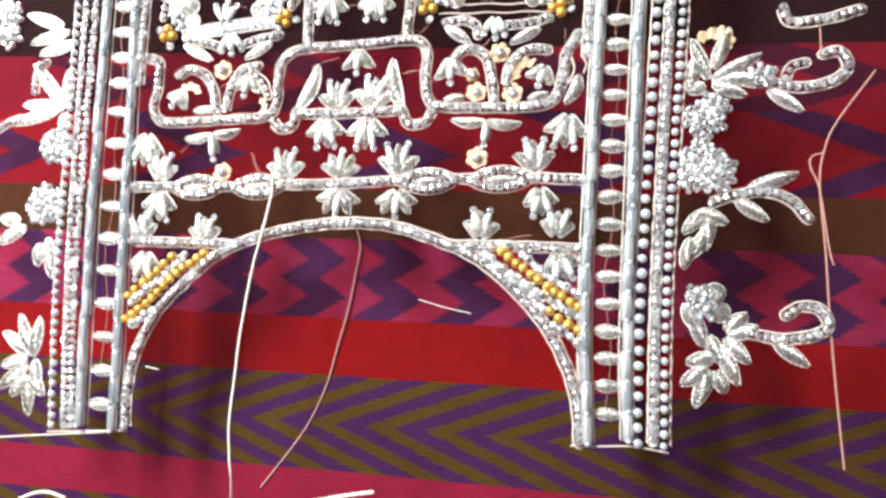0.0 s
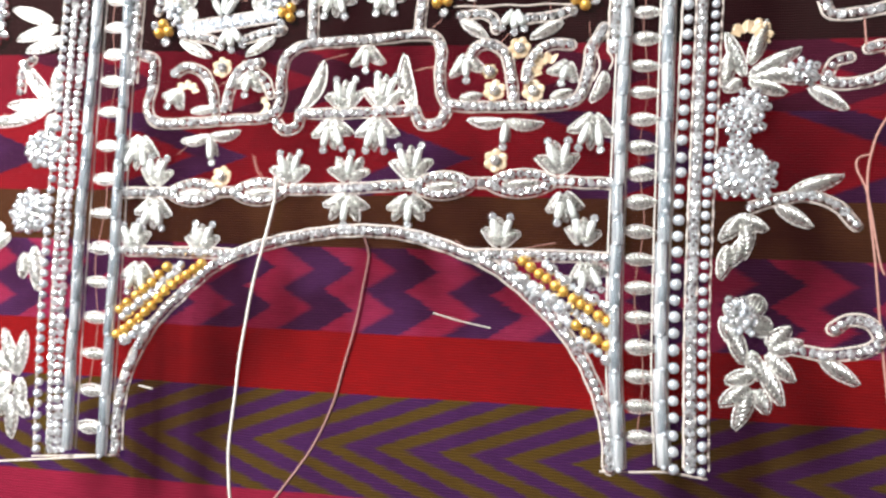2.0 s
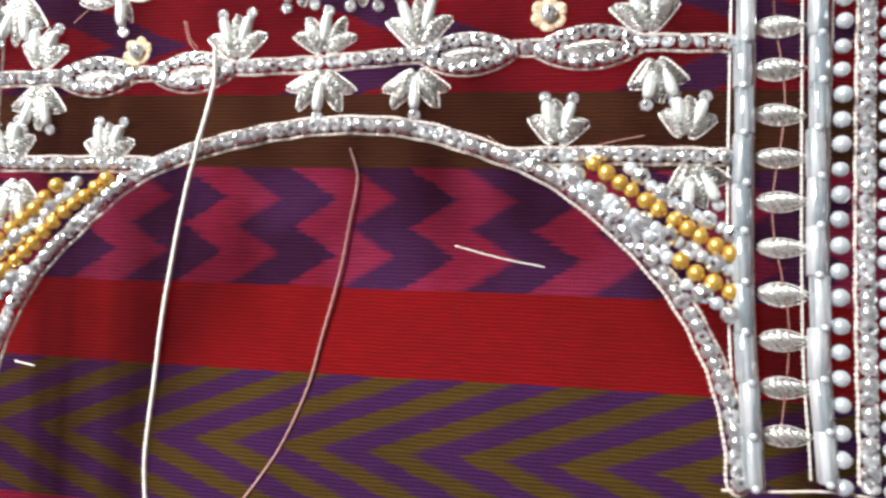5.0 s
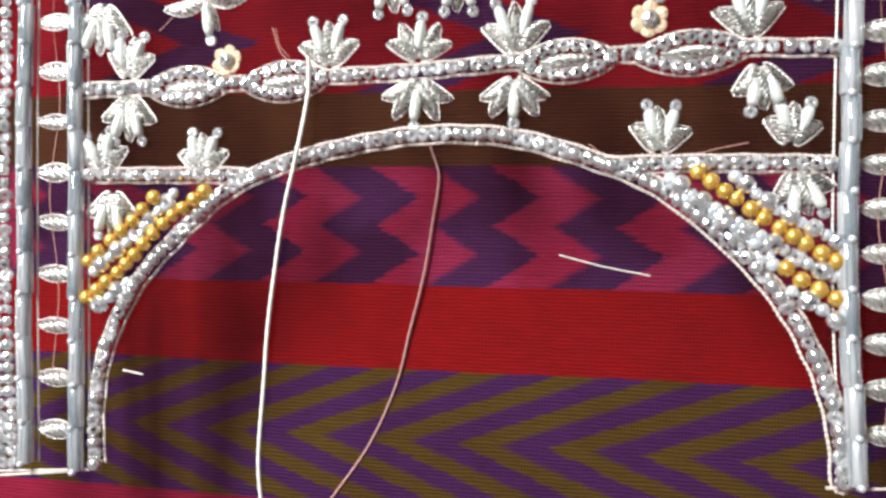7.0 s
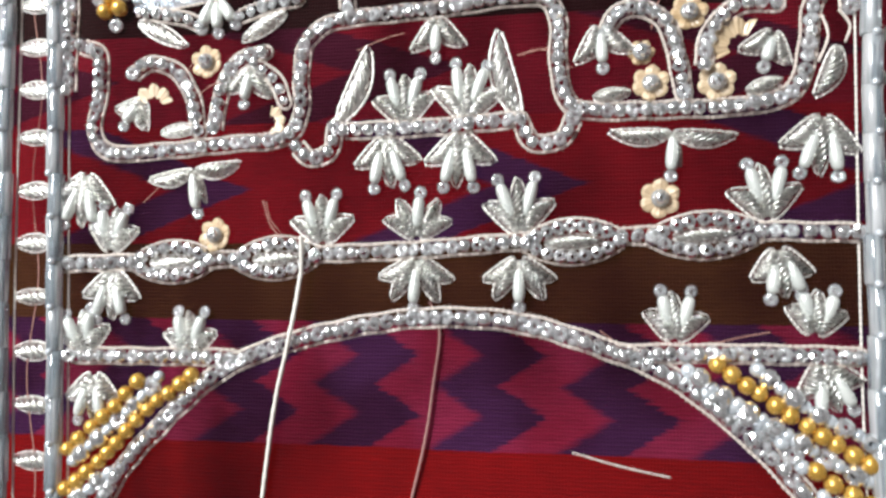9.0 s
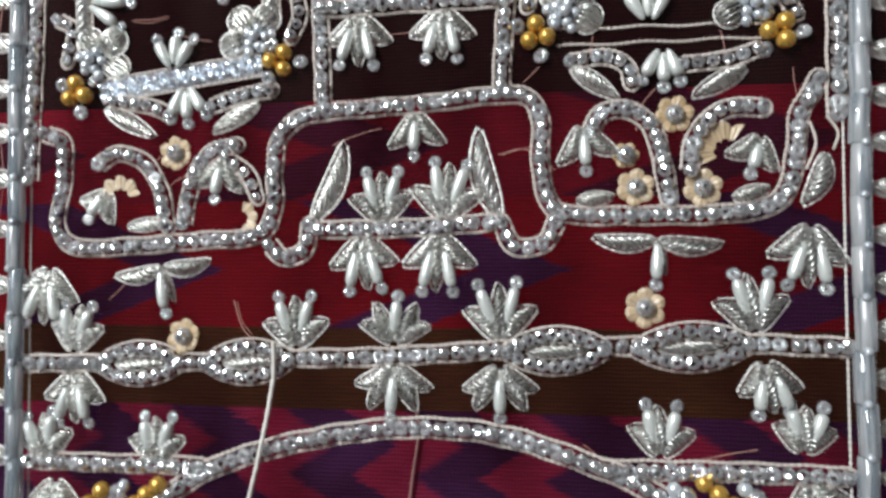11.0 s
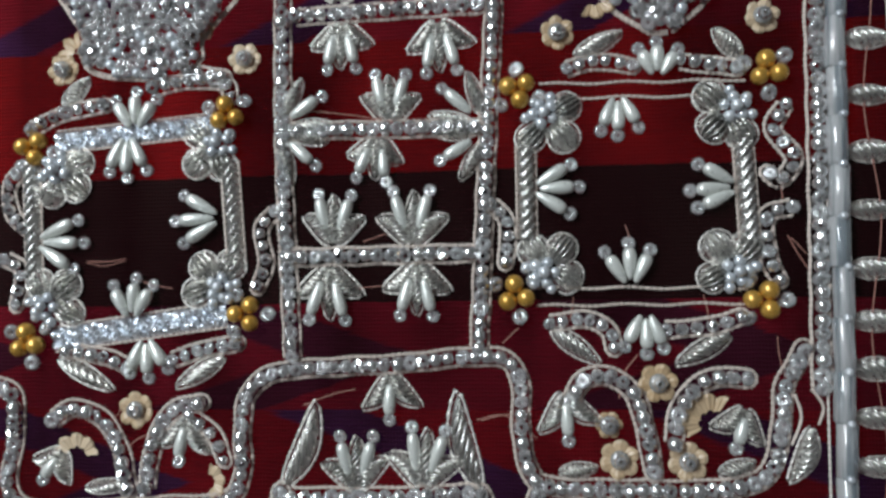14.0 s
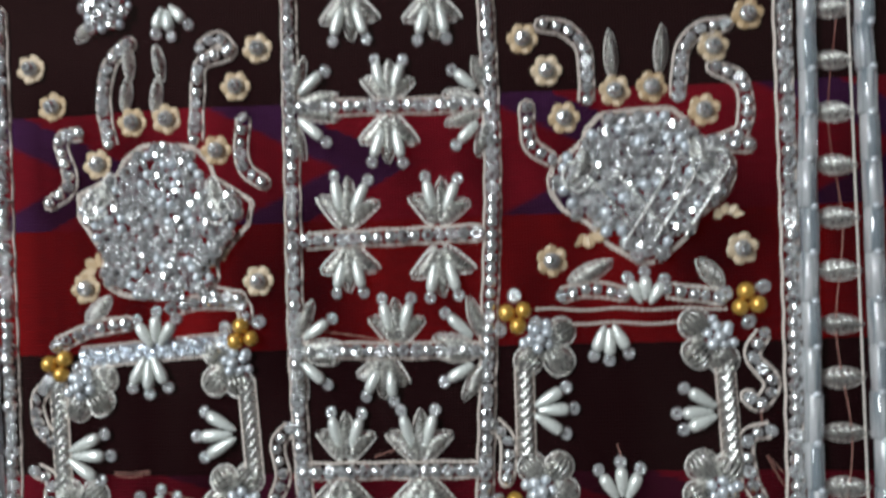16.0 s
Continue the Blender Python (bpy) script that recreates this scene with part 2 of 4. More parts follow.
def ball_mesh(name, mat, rx, ry, rz, seg=10, rings=6, smooth=True, taper=0.0, blunt=1.0):
    """A bead of half-sizes rx, ry, rz in mm; taper thins it towards -x, blunt under 1 squares its ends."""
    verts, faces = [(-rx * MM, 0, 0)], []
    for i in range(1, rings):
        a = math.pi * i / rings
        k = (1 + taper * (-math.cos(a))) * math.sin(a) ** (blunt - 1)
        for j in range(seg):
            b = 2 * math.pi * j / seg
            verts.append((-rx * math.cos(a) * MM, ry * k * math.sin(a) * math.cos(b) * MM, rz * k * math.sin(a) * math.sin(b) * MM))
    verts.append((rx * MM, 0, 0))
    last = len(verts) - 1
    for j in range(seg):
        k = (j + 1) % seg
        faces.append((0, 1 + k, 1 + j))
        for i in range(rings - 2):
            faces.append((1 + i * seg + j, 1 + i * seg + k, 1 + (i + 1) * seg + k, 1 + (i + 1) * seg + j))
        faces.append((last, 1 + (rings - 2) * seg + j, 1 + (rings - 2) * seg + k))
    return mesh_of(name, verts, faces, mat, smooth)


def ring_mesh(name, mat, big, small, seg=12, sides=6):
    verts, faces = [], []
    for i in range(seg):
        a = 2 * math.pi * i / seg
        for j in range(sides):
            b = 2 * math.pi * j / sides
            r = big + small * math.cos(b)
            verts.append((r * math.cos(a) * MM, r * math.sin(a) * MM, small * 0.9 * math.sin(b) * MM))
    for i in range(seg):
        for j in range(sides):
            k, q = (i + 1) % seg, (j + 1) % sides
            faces.append((i * sides + j, k * sides + j, k * sides + q, i * sides + q))
    return mesh_of(name, verts, faces, mat)


def cut_bead_mesh(name, mat, r, high, hole, seg=9):
    """A cut glass bead with flat facets and a hole from top to bottom."""
    rings = ((hole, 0.5), (hole + 0.3, 0.95), (r * 0.78, 0.8), (r, 0.18), (r * 0.97, -0.35), (r * 0.7, -0.9), (hole, -0.6))
    verts = [(q * math.cos(2 * math.pi * (i + 0.5 * (k % 2)) / seg) * MM, q * math.sin(2 * math.pi * (i + 0.5 * (k % 2)) / seg) * MM, h * high * MM)
             for k, (q, h) in enumerate(rings) for i in range(seg)]
    faces = []
    for k in range(len(rings)):
        for i in range(seg):
            a, b, j = k * seg, ((k + 1) % len(rings)) * seg, (i + 1) % seg
            if k == len(rings) - 1:
                faces.append((a + i, a + j, b + j, b + i))
            elif k % 2:
                faces += [(a + i, a + j, b + j), (a + i, b + j, b + i)]
            else:
                faces += [(a + i, a + j, b + i), (a + j, b + j, b + i)]
    return mesh_of(name, verts, faces, mat, False)


def tube_mesh(name, mat, points, radius, sides=5, twist=0.0, flat=0.5):
    """A thread along points (mm). With twist its oval section turns, as a laid cord does."""
    pts = [Vector(p) for p in points]
    if twist > 2.0:
        pts = [q for a, b in zip(pts, pts[1:]) for q in (a, (a + b) / 2)] + [pts[-1]]
        twist *= 1.7
    verts, faces = [], []
    run = 0.0
    for i, p in enumerate(pts):
        d = (pts[min(i + 1, len(pts) - 1)] - pts[max(i - 1, 0)]).normalized()
        side = Vector((-d.y, d.x, 0))
        side = side.normalized() if side.length > 1e-6 else Vector((1, 0, 0))
        up = d.cross(side) * -1
        if i:
            run += (p - pts[i - 1]).length
        fat = radius * (0.62 + 0.48 * abs(math.sin(run * 2.1))) if twist > 2.0 else radius
        for j in range(sides):
            b = 2 * math.pi * j / sides
            c, s = math.cos(b) * fat, math.sin(b) * fat * (flat if twist else 1.0)
            w = run * twist
            c, s = c * math.cos(w) - s * math.sin(w), c * math.sin(w) + s * math.cos(w)
            verts.append((p + side * c + up * s) * MM)
    for i in range(len(pts) - 1):
        for j in range(sides):
            q = (j + 1) % sides
            faces.append((i * sides + j, i * sides + q, (i + 1) * sides + q, (i + 1) * sides + j))
    faces.append(tuple(range(sides))[::-1])
    faces.append(tuple((len(pts) - 1) * sides + j for j in range(sides)))
    return mesh_of(name, verts, faces, mat)


def leaf_mesh(name, mat, length, width, height, ridges=7, bend=0.0, slant=1.1, nu=70, nv=14):
    """A padded leaf of wire coil laid slantwise, from its stalk at the origin along +x."""
    verts, faces = [], []
    for i in range(nu + 1):
        u = i / nu
        half = width / 2 * (math.sin(math.pi * u ** 0.85) ** 0.75 if 0 < u < 1 else 0.0) + 0.06
        for j in range(nv + 1):
            v = j / nv * 2 - 1
            ridge = abs(math.sin(math.pi * (u * ridges + v * slant))) ** 1.15
            z = height * math.sqrt(max(0.0, 1 - v * v)) * (0.08 + 0.92 * ridge) * (0.35 + 0.65 * math.sin(math.pi * min(max(u, 0.04), 0.96)))
            verts.append((u * length * MM, (v * half + bend * math.sin(math.pi * u)) * MM, z * MM))
    for i in range(nu):
        for j in range(nv):
            a = i * (nv + 1) + j
            faces.append((a, a + nv + 1, a + nv + 2, a + 1))
    return mesh_of(name, verts, faces, mat)


def leaf_outline(name, mat, length, width, bend=0.0, r=0.30):
    pts = []
    for i in range(33):
        a = i / 32
        u, s = (a * 2, 1) if a <= 0.5 else (2 - a * 2, -1)
        half = width / 2 * (math.sin(math.pi * u ** 0.85) ** 0.75 if 0 < u < 1 else 0.0) + 0.35
        pts.append((u * (length + 0.7) - 0.2, s * half + bend * math.sin(math.pi * u), r))
    return tube_mesh(name, mat, pts, r * 1.25, 5, 2.6)


def petal_mesh(name, mat, length, width, height, ridges=7, nu=14, nv=56):
    """A fan of short wire coils laid side by side, rounded at its outer end."""
    verts, faces = [], []
    for i in range(nu + 1):
        u = i / nu
        half = width / 2 * (0.52 + 0.48 * math.sin(math.pi * min(0.5, u * 0.7 + 0.02))) * math.sqrt(max(0.12, 1 - max(0.0, (u - 0.62) / 0.42) ** 2))
        for j in range(nv + 1):
            v = j / nv * 2 - 1
            ridge = abs(math.sin(math.pi * (j / nv * ridges + 0.22 * u)))
            z = height * max(0.0, 1 - abs(v) ** 4) * (0.06 + 0.94 * ridge) * math.sin(math.pi * (0.10 + 0.84 * u)) ** 0.6
            verts.append(((u * length + 0.6 * (1 - v * v) * u) * MM, v * half * MM, z * MM))
    for i in range(nu):
        for j in range(nv):
            a = i * (nv + 1) + j
            faces.append((a, a + nv + 1, a + nv + 2, a + 1))
    return mesh_of(name, verts, faces, mat)


def sequin_mesh(name, mat, r, petals=6, cup=0.8, start=0.0, sweep=2 * math.pi, inner=0.0):
    """A thin scalloped sequin, cupped, of a whole flower or an arc of it, with a thickness of its own."""
    n, rr = 72, 4
    verts, faces = [], []
    for z0 in (0.0, 0.28):
        for i in range(n + 1):
            a = start + sweep * i / n
            edge = r * (0.80 + 0.20 * abs(math.cos(petals * a / 2)) ** 0.7)
            for k in range(rr + 1):
                q = inner + (1 - inner) * k / rr
                verts.append((edge * q * math.cos(a) * MM, edge * q * math.sin(a) * MM, (z0 + 0.15 + cup * q * q * (0.6 + 0.4 * math.cos(petals * a)) + 0.12 * q * math.cos(3 * petals * a)) * MM))
    layer = (n + 1) * (rr + 1)
    for i in range(n):
        for k in range(rr):
            a = i * (rr + 1) + k
            faces.append((a, a + 1, a + rr + 2, a + rr + 1))
            faces.append((layer + a, layer + a + rr + 1, layer + a + rr + 2, layer + a + 1))
        e = i * (rr + 1) + rr
        faces.append((e, layer + e, layer + e + rr + 1, e + rr + 1))
    return mesh_of(name, verts, faces, mat)


ME = {
    "crystal": cut_bead_mesh("crystal", CRYSTAL, 1.85, 1.5, 0.42),
    "barrel": ball_mesh("barrel_crystal", CRYSTAL, 1.6, 1.8, 1.65, 10, 7, True, 0.0, 0.6),
    "pearl": ball_mesh("rice_pearl", PEARL, 3.6, 1.5, 1.45, 12, 12, True, 0.2, 0.55),
    "slim_pearl": ball_mesh("slim_pearl", PEARL, 4.0, 1.5, 1.4, 12, 12, True, 0.38, 0.6),
    "round": ball_mesh("round_pearl", PEARL, 1.75, 1.75, 1.7, 12, 8),
    "grey": ball_mesh("grey_pearl", STEEL, 1.25, 1.25, 1.2, 10, 7),
    "gold": ball_mesh("gold_bead", GOLD, 2.15, 2.15, 2.1, 14, 9),
    "gold_small": ball_mesh("small_gold_bead", GOLD, 1.95, 1.95, 1.9, 12, 8),
    "ring": ring_mesh("glass_ring", CLEAR, 0.95, 0.78, 12, 7),
    "leaf": leaf_mesh("coil_leaf", COIL, 10.0, 3.7, 3.0, 7, 0.0, 1.4),
    "leaf_left": leaf_mesh("coil_leaf_left", COIL, 10.0, 3.7, 3.0, 7, 1.2, 1.4),
    "leaf_left_edge": leaf_outline("leaf_left_cord", SILVER_CORD, 10.0, 4.0, 1.2),
    "leaf_right": leaf_mesh("coil_leaf_right", COIL, 10.0, 3.7, 3.0, 7, -1.2, -1.4),
    "leaf_right_edge": leaf_outline("leaf_right_cord", SILVER_CORD, 10.0, 4.0, -1.2),
    "leaf_edge": leaf_outline("leaf_cord", SILVER_CORD, 10.0, 4.0),
    "rung": leaf_mesh("coil_bud", COIL, 10.0, 4.8, 2.6, 6, 0, 1.0),
    "rung_edge": leaf_outline("bud_cord", SILVER_CORD, 10.0, 4.8, 0, 0.22),
    "petal": petal_mesh("coil_petal", COIL, 6.6, 7.0, 3.4, 5),
    "petal_edge": tube_mesh("petal_cord", SILVER_CORD, [(3.4 + 3.9 * math.cos(a), 3.9 * math.sin(a) * (1.0 + 0.12 * math.cos(a)), 0.4) for a in [-2.5 + 5.0 * k / 30 for k in range(31)]], 0.36, 5, 2.4),
    "flower": sequin_mesh("flower_sequin", SEQUIN, 4.6),
    "arc": sequin_mesh("arc_sequin", SEQUIN, 6.2, 9, 0.9, 0.0, 2.6, 0.45),
}


def piece(name, mesh, parent, x, y, z=0.0, turn=0.0, size=1.0, tip=0.0, roll=0.0, label=""):
    """One mesh as a part, at mm in its thing's own axes."""
    ob = new(name, ME[mesh] if isinstance(mesh, str) else mesh)
    ob.parent = parent
    ob.matrix_basis = pose(x * MM, y * MM, z * MM, roll, tip, turn) @ Matrix.Diagonal((*(size if isinstance(size, tuple) else (size,) * 3), 1))
    return tagged(ob, label) if label else ob


def thing(name, x, y, turn, label, category, group="", z=0.0):
    ob = new(name)
    ob.empty_display_size = 0.004
    ob.matrix_basis = pose(x * MM, y * MM, z * MM, 0, 0, turn)
    return tagged(ob, label, category, group)


chance = random.Random(7)


def leaf(parent, x, y, turn, length, width=4.0, mesh="leaf"):
    ob = piece("leaf", mesh, parent, x, y, 0.1, turn, (length / 10, width / (4.8 if mesh == "rung" else 4.0), 1.0 + 0.1 * chance.random()))
    return piece("cord_edging", mesh + "_edge", ob, 0, 0, 0, 0, 1, label="twisted silver cord edging")


def stalk_pearl(parent, x, y, turn, length, ring=True, slim=False):
    """A long pearl from (x, y) outwards, held at its end by a small glass ring."""
    a = radians(turn)
    k = length / (8.2 if slim else 7.4)
    piece("pearl", "slim_pearl" if slim else "pearl", parent, x + math.cos(a) * length / 2, y + math.sin(a) * length / 2, 1.75, turn, (k, 1, 1), label="long ivory pearl")
    if ring:
        piece("ring_bead", "ring", parent, x + math.cos(a) * (length + 1.2), y + math.sin(a) * (length + 1.2), 0.75 + 0.3 * chance.random(), chance.random() * 90, 1.0, chance.uniform(-18, 18), chance.uniform(-18, 18), "clear glass ring bead")


LOTUS = "silver coil leaves and ivory pearls sewn as lotus blossom"


def lotus(x, y, turn, size, pearls=2):
    """A blossom of size mm from its base at (x, y) towards turn."""
    ob = thing("beaded_lotus", x, y, turn + chance.uniform(-3, 3), LOTUS if pearls == 2 else "ivory pearl between silver coil leaves sewn on net", "embroidered flower", "lotus blossoms")
    w = lambda: chance.uniform(-4, 4)
    s = size / 12.0
    if pearls == 2:
        leaf(ob, 0.5, 0, w(), 10.2 * s, 4.0)
        for side, curl in ((1, "leaf_right"), (-1, "leaf_left")):
            leaf(ob, 0, side * 0.7, side * (48 + w()), 8.5 * s, 4.8, curl)
            stalk_pearl(ob, 3.0 * s, side * 1.6, side * (15 + w()), 7.2 * s)
    else:
        stalk_pearl(ob, 2.4 * s, 0, w(), 8.0 * s)
        for side, curl in ((1, "leaf_right"), (-1, "leaf_left")):
            leaf(ob, 0.4, side * 0.6, side * (28 + w()), 10.3 * s, 3.9)
            leaf(ob, 0, side * 0.8, side * (60 + w()), 9.0 * s, 4.0, curl)
    return ob


def trefoil(x, y, turn, size):
    """One pearl hanging between two leaves."""
    ob = thing("beaded_trefoil", x, y, turn, "one ivory pearl between two silver coil leaves", "embroidered flower", "trefoils")
    s = size / 14.5
    stalk_pearl(ob, 2.5 * s, 0, chance.uniform(-4, 4), 8.4 * s)
    for side in (1, -1):
        leaf(ob, 0, side * 0.5, side * (40 + chance.uniform(-4, 4)), 11.5 * s, 4.2, "leaf_right" if side > 0 else "leaf_left")


def half_lotus(x, y, turn, size):
    ob = thing("half_lotus", x, y, turn, "half blossom of silver coil leaves and one pearl", "embroidered flower", "half blossoms")
    s = size / 14.5
    stalk_pearl(ob, 2.0, 0, 0, 8.4 * s)
    leaf(ob, 0, 1.6, 28, 11 * s, 3.4)
    leaf(ob, 0, -1.6, -30, 11 * s, 3.4)


def spray(x, y, turn, size):
    """Three pearls that fan out, each with its glass ring."""
    ob = thing("pearl_spray", x, y, turn, "three ivory pearls fanned out with glass ring tips", "pearl cluster", "pearl sprays")
    s = size / 12.0
    for k in (-1, 0, 1):
        stalk_pearl(ob, 0.6 + (0.8 if k == 0 else 0), k * 1.0, k * 27 + chance.uniform(-5, 5), 7.6 * s, True, True)


def bow(x, y, turn, span, drop):
    """Two wings of coil over a hanging pearl."""
    ob = thing("winged_pearl", x, y, turn, "two silver coil wings over one hanging ivory pearl", "embroidered motif", "winged pearls")
    for side in (1, -1):
        leaf(ob, 0.6, side * 0.5, side * 90, span / 2, 3.8, "leaf_right" if side > 0 else "leaf_left")
    stalk_pearl(ob, 1.5, 0, 0, drop * 0.75)
    leaf(ob, 0.5, 0, 14, drop * 0.72, 2.2)


def single_leaf(x, y, turn, length, width=4.0, curl="leaf"):
    ob = thing("coil_leaf", x, y, turn, "single silver wire coil leaf edged with cord", "embroidered leaf", "single leaves")
    leaf(ob, 0, 0, 0, length, width, curl)


def sequin_flower(x, y, size=1.0, z=0.0):
    ob = thing("sequin_flower", x, y, chance.random() * 60, "cream flower sequin held by a crystal bead", "sequin", "flower sequins", z)
    piece("sequin", "flower", ob, 0, 0, 0, 0, size, chance.uniform(-5, 5), chance.uniform(-5, 5))
    piece("ring_bead", "ring", ob, 0, 0, 1.4, 0, 1.35)
    piece("crystal", "crystal", ob, 0, 0, 2.3, chance.random() * 90, 0.85)


def arc_sequin(x, y, turn, size=1.0):
    ob = thing("arc_sequin", x, y, turn, "curved cream sequin strip with scalloped edge", "sequin", "arc sequins")
    piece("sequin", "arc", ob, 0, 0, 0.1, 0, size)


def smooth_path(points, closed=False, step=0.5):
    """Points every step mm along a soft curve through points."""
    p = [Vector((a, b, 0)) for a, b in points]
    out = []
    n = len(p)
    for i in range(n if closed else n - 1):
        a, b = p[i], p[(i + 1) % n]
        before = p[i - 1] if (closed or i) else a * 2 - b
        after = p[(i + 2) % n] if (closed or i + 2 < n) else b * 2 - a
        k = max(2, int((b - a).length / 0.4))
        for j in range(k):
            u = j / k
            out.append(0.5 * ((2 * a) + (b - before) * u + (2 * before - 5 * a + 4 * b - after) * u * u + (3 * a - before - 3 * b + after) * u ** 3))
    if not closed:
        out.append(p[-1])
    even, rest = [out[0]], step
    for a, b in zip(out, out[1:]):
        d = (b - a).length
        while rest <= d:
            even.append(a + (b - a) * (rest / d))
            a, d, rest = even[-1], (b - even[-1]).length, step
        rest -= d
    return even


def offset(path, by, z):
    out = []
    for i, q in enumerate(path):
        d = (path[min(i + 1, len(path) - 1)] - path[max(i - 1, 0)]).normalized()
        out.append((q.x - d.y * by, q.y + d.x * by, z))
    return out


def bead_trim(points, label="row of silver crystals between two beige cords", bead="crystal", gap=3.1, size=1.0, cords=2, side=2.1, name="bead_trim", group="bead trims", closed=False, other=""):
    """Beads sewn in a row along points (mm), with a cord on each side."""
    path = smooth_path(points, closed)
    ob = thing(name, 0, 0, 0, label, "bead trim", group)
    every = gap / 0.5
    n = max(1, int((len(path) - 1) / every))
    for i in range(n + 1):
        k = min(len(path) - 1, round(i * (len(path) - 1) / max(1, n)))
        q = path[k]
        r = size * chance.uniform(0.9, 1.08)
        kind = other if other and i % 2 else bead
        side = side if size > 0.9 else min(side, 1.9)
        lift = {"crystal": 1.5, "round": 1.7, "gold": 2.1, "gold_small": 1.7, "grey": 1.2}[kind] * r
        ahead = path[min(k + 2, len(path) - 1)] - path[max(k - 2, 0)]
        along = math.degrees(math.atan2(ahead.y, ahead.x))
        if kind == "crystal":
            pick = chance.random()
            if pick < 0.34:
                piece("bead", "ring", ob, q.x, q.y, 1.3, along, 1.18 * r, chance.uniform(-42, 42), chance.uniform(-30, 30))
            elif pick < 0.72:
                piece("bead", "barrel", ob, q.x, q.y + chance.uniform(-0.15, 0.15), lift + 0.2, along + chance.uniform(-16, 16), r, chance.uniform(-12, 12), chance.random() * 40)
            else:
                piece("bead", "crystal", ob, q.x, q.y, lift + 0.1, along, r, chance.uniform(-40, 40), chance.uniform(-40, 40))
            continue
        piece("bead", kind, ob, q.x + chance.uniform(-0.2, 0.2), q.y + chance.uniform(-0.2, 0.2), lift + 0.05, chance.random() * 360, r, chance.uniform(-25, 25), chance.uniform(-25, 25))
    edges = [offset(path, s * side, 0.5) for s in ((1, -1) if cords == 2 else (cords,) if cords else ())]
    if cords == 2 and not closed and len(path) > 6:
        along = (path[-1] - path[-4]).normalized()
        across = Vector((-along.y, along.x, 0))
        turn = [path[-1] + (along * math.sin(a) * 1.1 + across * math.cos(a)) * side for a in [math.pi * k / 8 for k in range(1, 8)]]
        edges = [edges[0] + [(q.x, q.y, 0.5) for q in turn] + edges[1][::-1]]
    for edge in edges:
        wave = chance.random() * 6
        edge = [(a + 0.12 * math.sin(i * 0.31 + wave), b + 0.12 * math.cos(i * 0.27 + wave), c) for i, (a, b, c) in enumerate(edge)]
        piece("cord", tube_mesh("cord", CORD, edge, 0.55, 6, 2.4), ob, 0, 0, label="twisted beige cord")
    return ob


def loose_thread(points, r, mat, label, z=1.2, name="loose_thread"):
    path = smooth_path(points)
    me = tube_mesh(name, mat, [(q.x, q.y, z + 0.6 * math.sin(i * 0.02)) for i, q in enumerate(path)], r, 6, 0.9, 0.85)
    return tagged(new(name, me), label, "thread", "loose threads")


def hanging_thread(points, r, mat, label):
    """A thread through points in space (mm)."""
    flat = smooth_path([(a, b) for a, b, c in points])
    ys = [-b for a, b, c in points]
    me = tube_mesh("hanging_thread", mat, [(q.x, q.y, float(np.interp(-q.y, ys, [c for a, b, c in points]))) for q in flat], r, 7, 0.9, 0.88)
    return tagged(new("hanging_thread", me), label, "thread", "loose threads")


def coil_rope(x0, y0, x1, y1, width=4.3):
    """A straight bar of slantwise wire coil with a cord on each side."""
    d = math.hypot(x1 - x0, y1 - y0)
    ob = thing("coil_bar", x0, y0, math.degrees(math.atan2(y1 - y0, x1 - x0)), "upright bar of slanting silver wire coil", "embroidered bar", "coil bars")
    nu, nv, verts, faces = int(d * 5), 8, [], []
    for i in range(nu + 1):
        for j in range(nv + 1):
            v = j / nv * 2 - 1
            ridge = abs(math.sin(math.pi * (i / nu * d / 2.5 + v * 1.1)))
            verts.append((i / nu * d * MM, v * width / 2 * MM, (0.1 + 2.7 * math.sqrt(max(0, 1 - v * v)) * (0.08 + 0.92 * ridge)) * MM))
    for i in range(nu):
        for j in range(nv):
            a = i * (nv + 1) + j
            faces.append((a, a + nv + 1, a + nv + 2, a + 1))
    piece("coil", mesh_of("coil_bar", verts, faces, COIL), ob, 0, 0)
    for s in (1, -1):
        piece("cord", tube_mesh("cord", CORD, [(k * 0.5, s * (width / 2 + 0.25), 0.4) for k in range(int(d * 2))], 0.4, 5, 2.4), ob, 0, 0, label="twisted beige cord")


def foil_bar(x0, y0, x1, y1, width=5.0):
    """A crumpled strip of bright foil, couched down."""
    d = math.hypot(x1 - x0, y1 - y0)
    ob = thing("foil_strip", x0, y0, math.degrees(math.atan2(y1 - y0, x1 - x0)), "crumpled bright silver foil strip couched on net", "foil strip", "foil strips")
    nu, nv, verts, faces = int(d * 3.5), 9, [], []
    for i in range(nu + 1):
        for j in range(nv + 1):
            v = j / nv * 2 - 1
            fold = abs(math.sin(math.pi * (i / nu * d / 4.6 + v * 0.75 + 0.3 * noise.noise((i * 0.12 + x0, y0, 0)))))
            z = 0.3 + (1 - v ** 4) * (0.35 + 1.3 * fold) + 0.22 * noise.noise((i * 0.4 + x0, j * 0.9, y0))
            verts.append((i / nu * d * MM, v * width / 2 * MM, max(0.08, z) * MM))
    for i in range(nu):
        for j in range(nv):
            a = i * (nv + 1) + j
            faces.append((a, a + nv + 1, a + nv + 2, a + 1))
    piece("foil", mesh_of("foil", verts, faces, FOIL, False), ob, 0, 0)
    for s in (1, -1):
        piece("cord", tube_mesh("cord", CORD, [(k * 0.5, s * (width / 2 + 0.4), 0.4) for k in range(int(d * 2))], 0.38, 5, 2.4), ob, 0, 0, label="twisted beige cord")


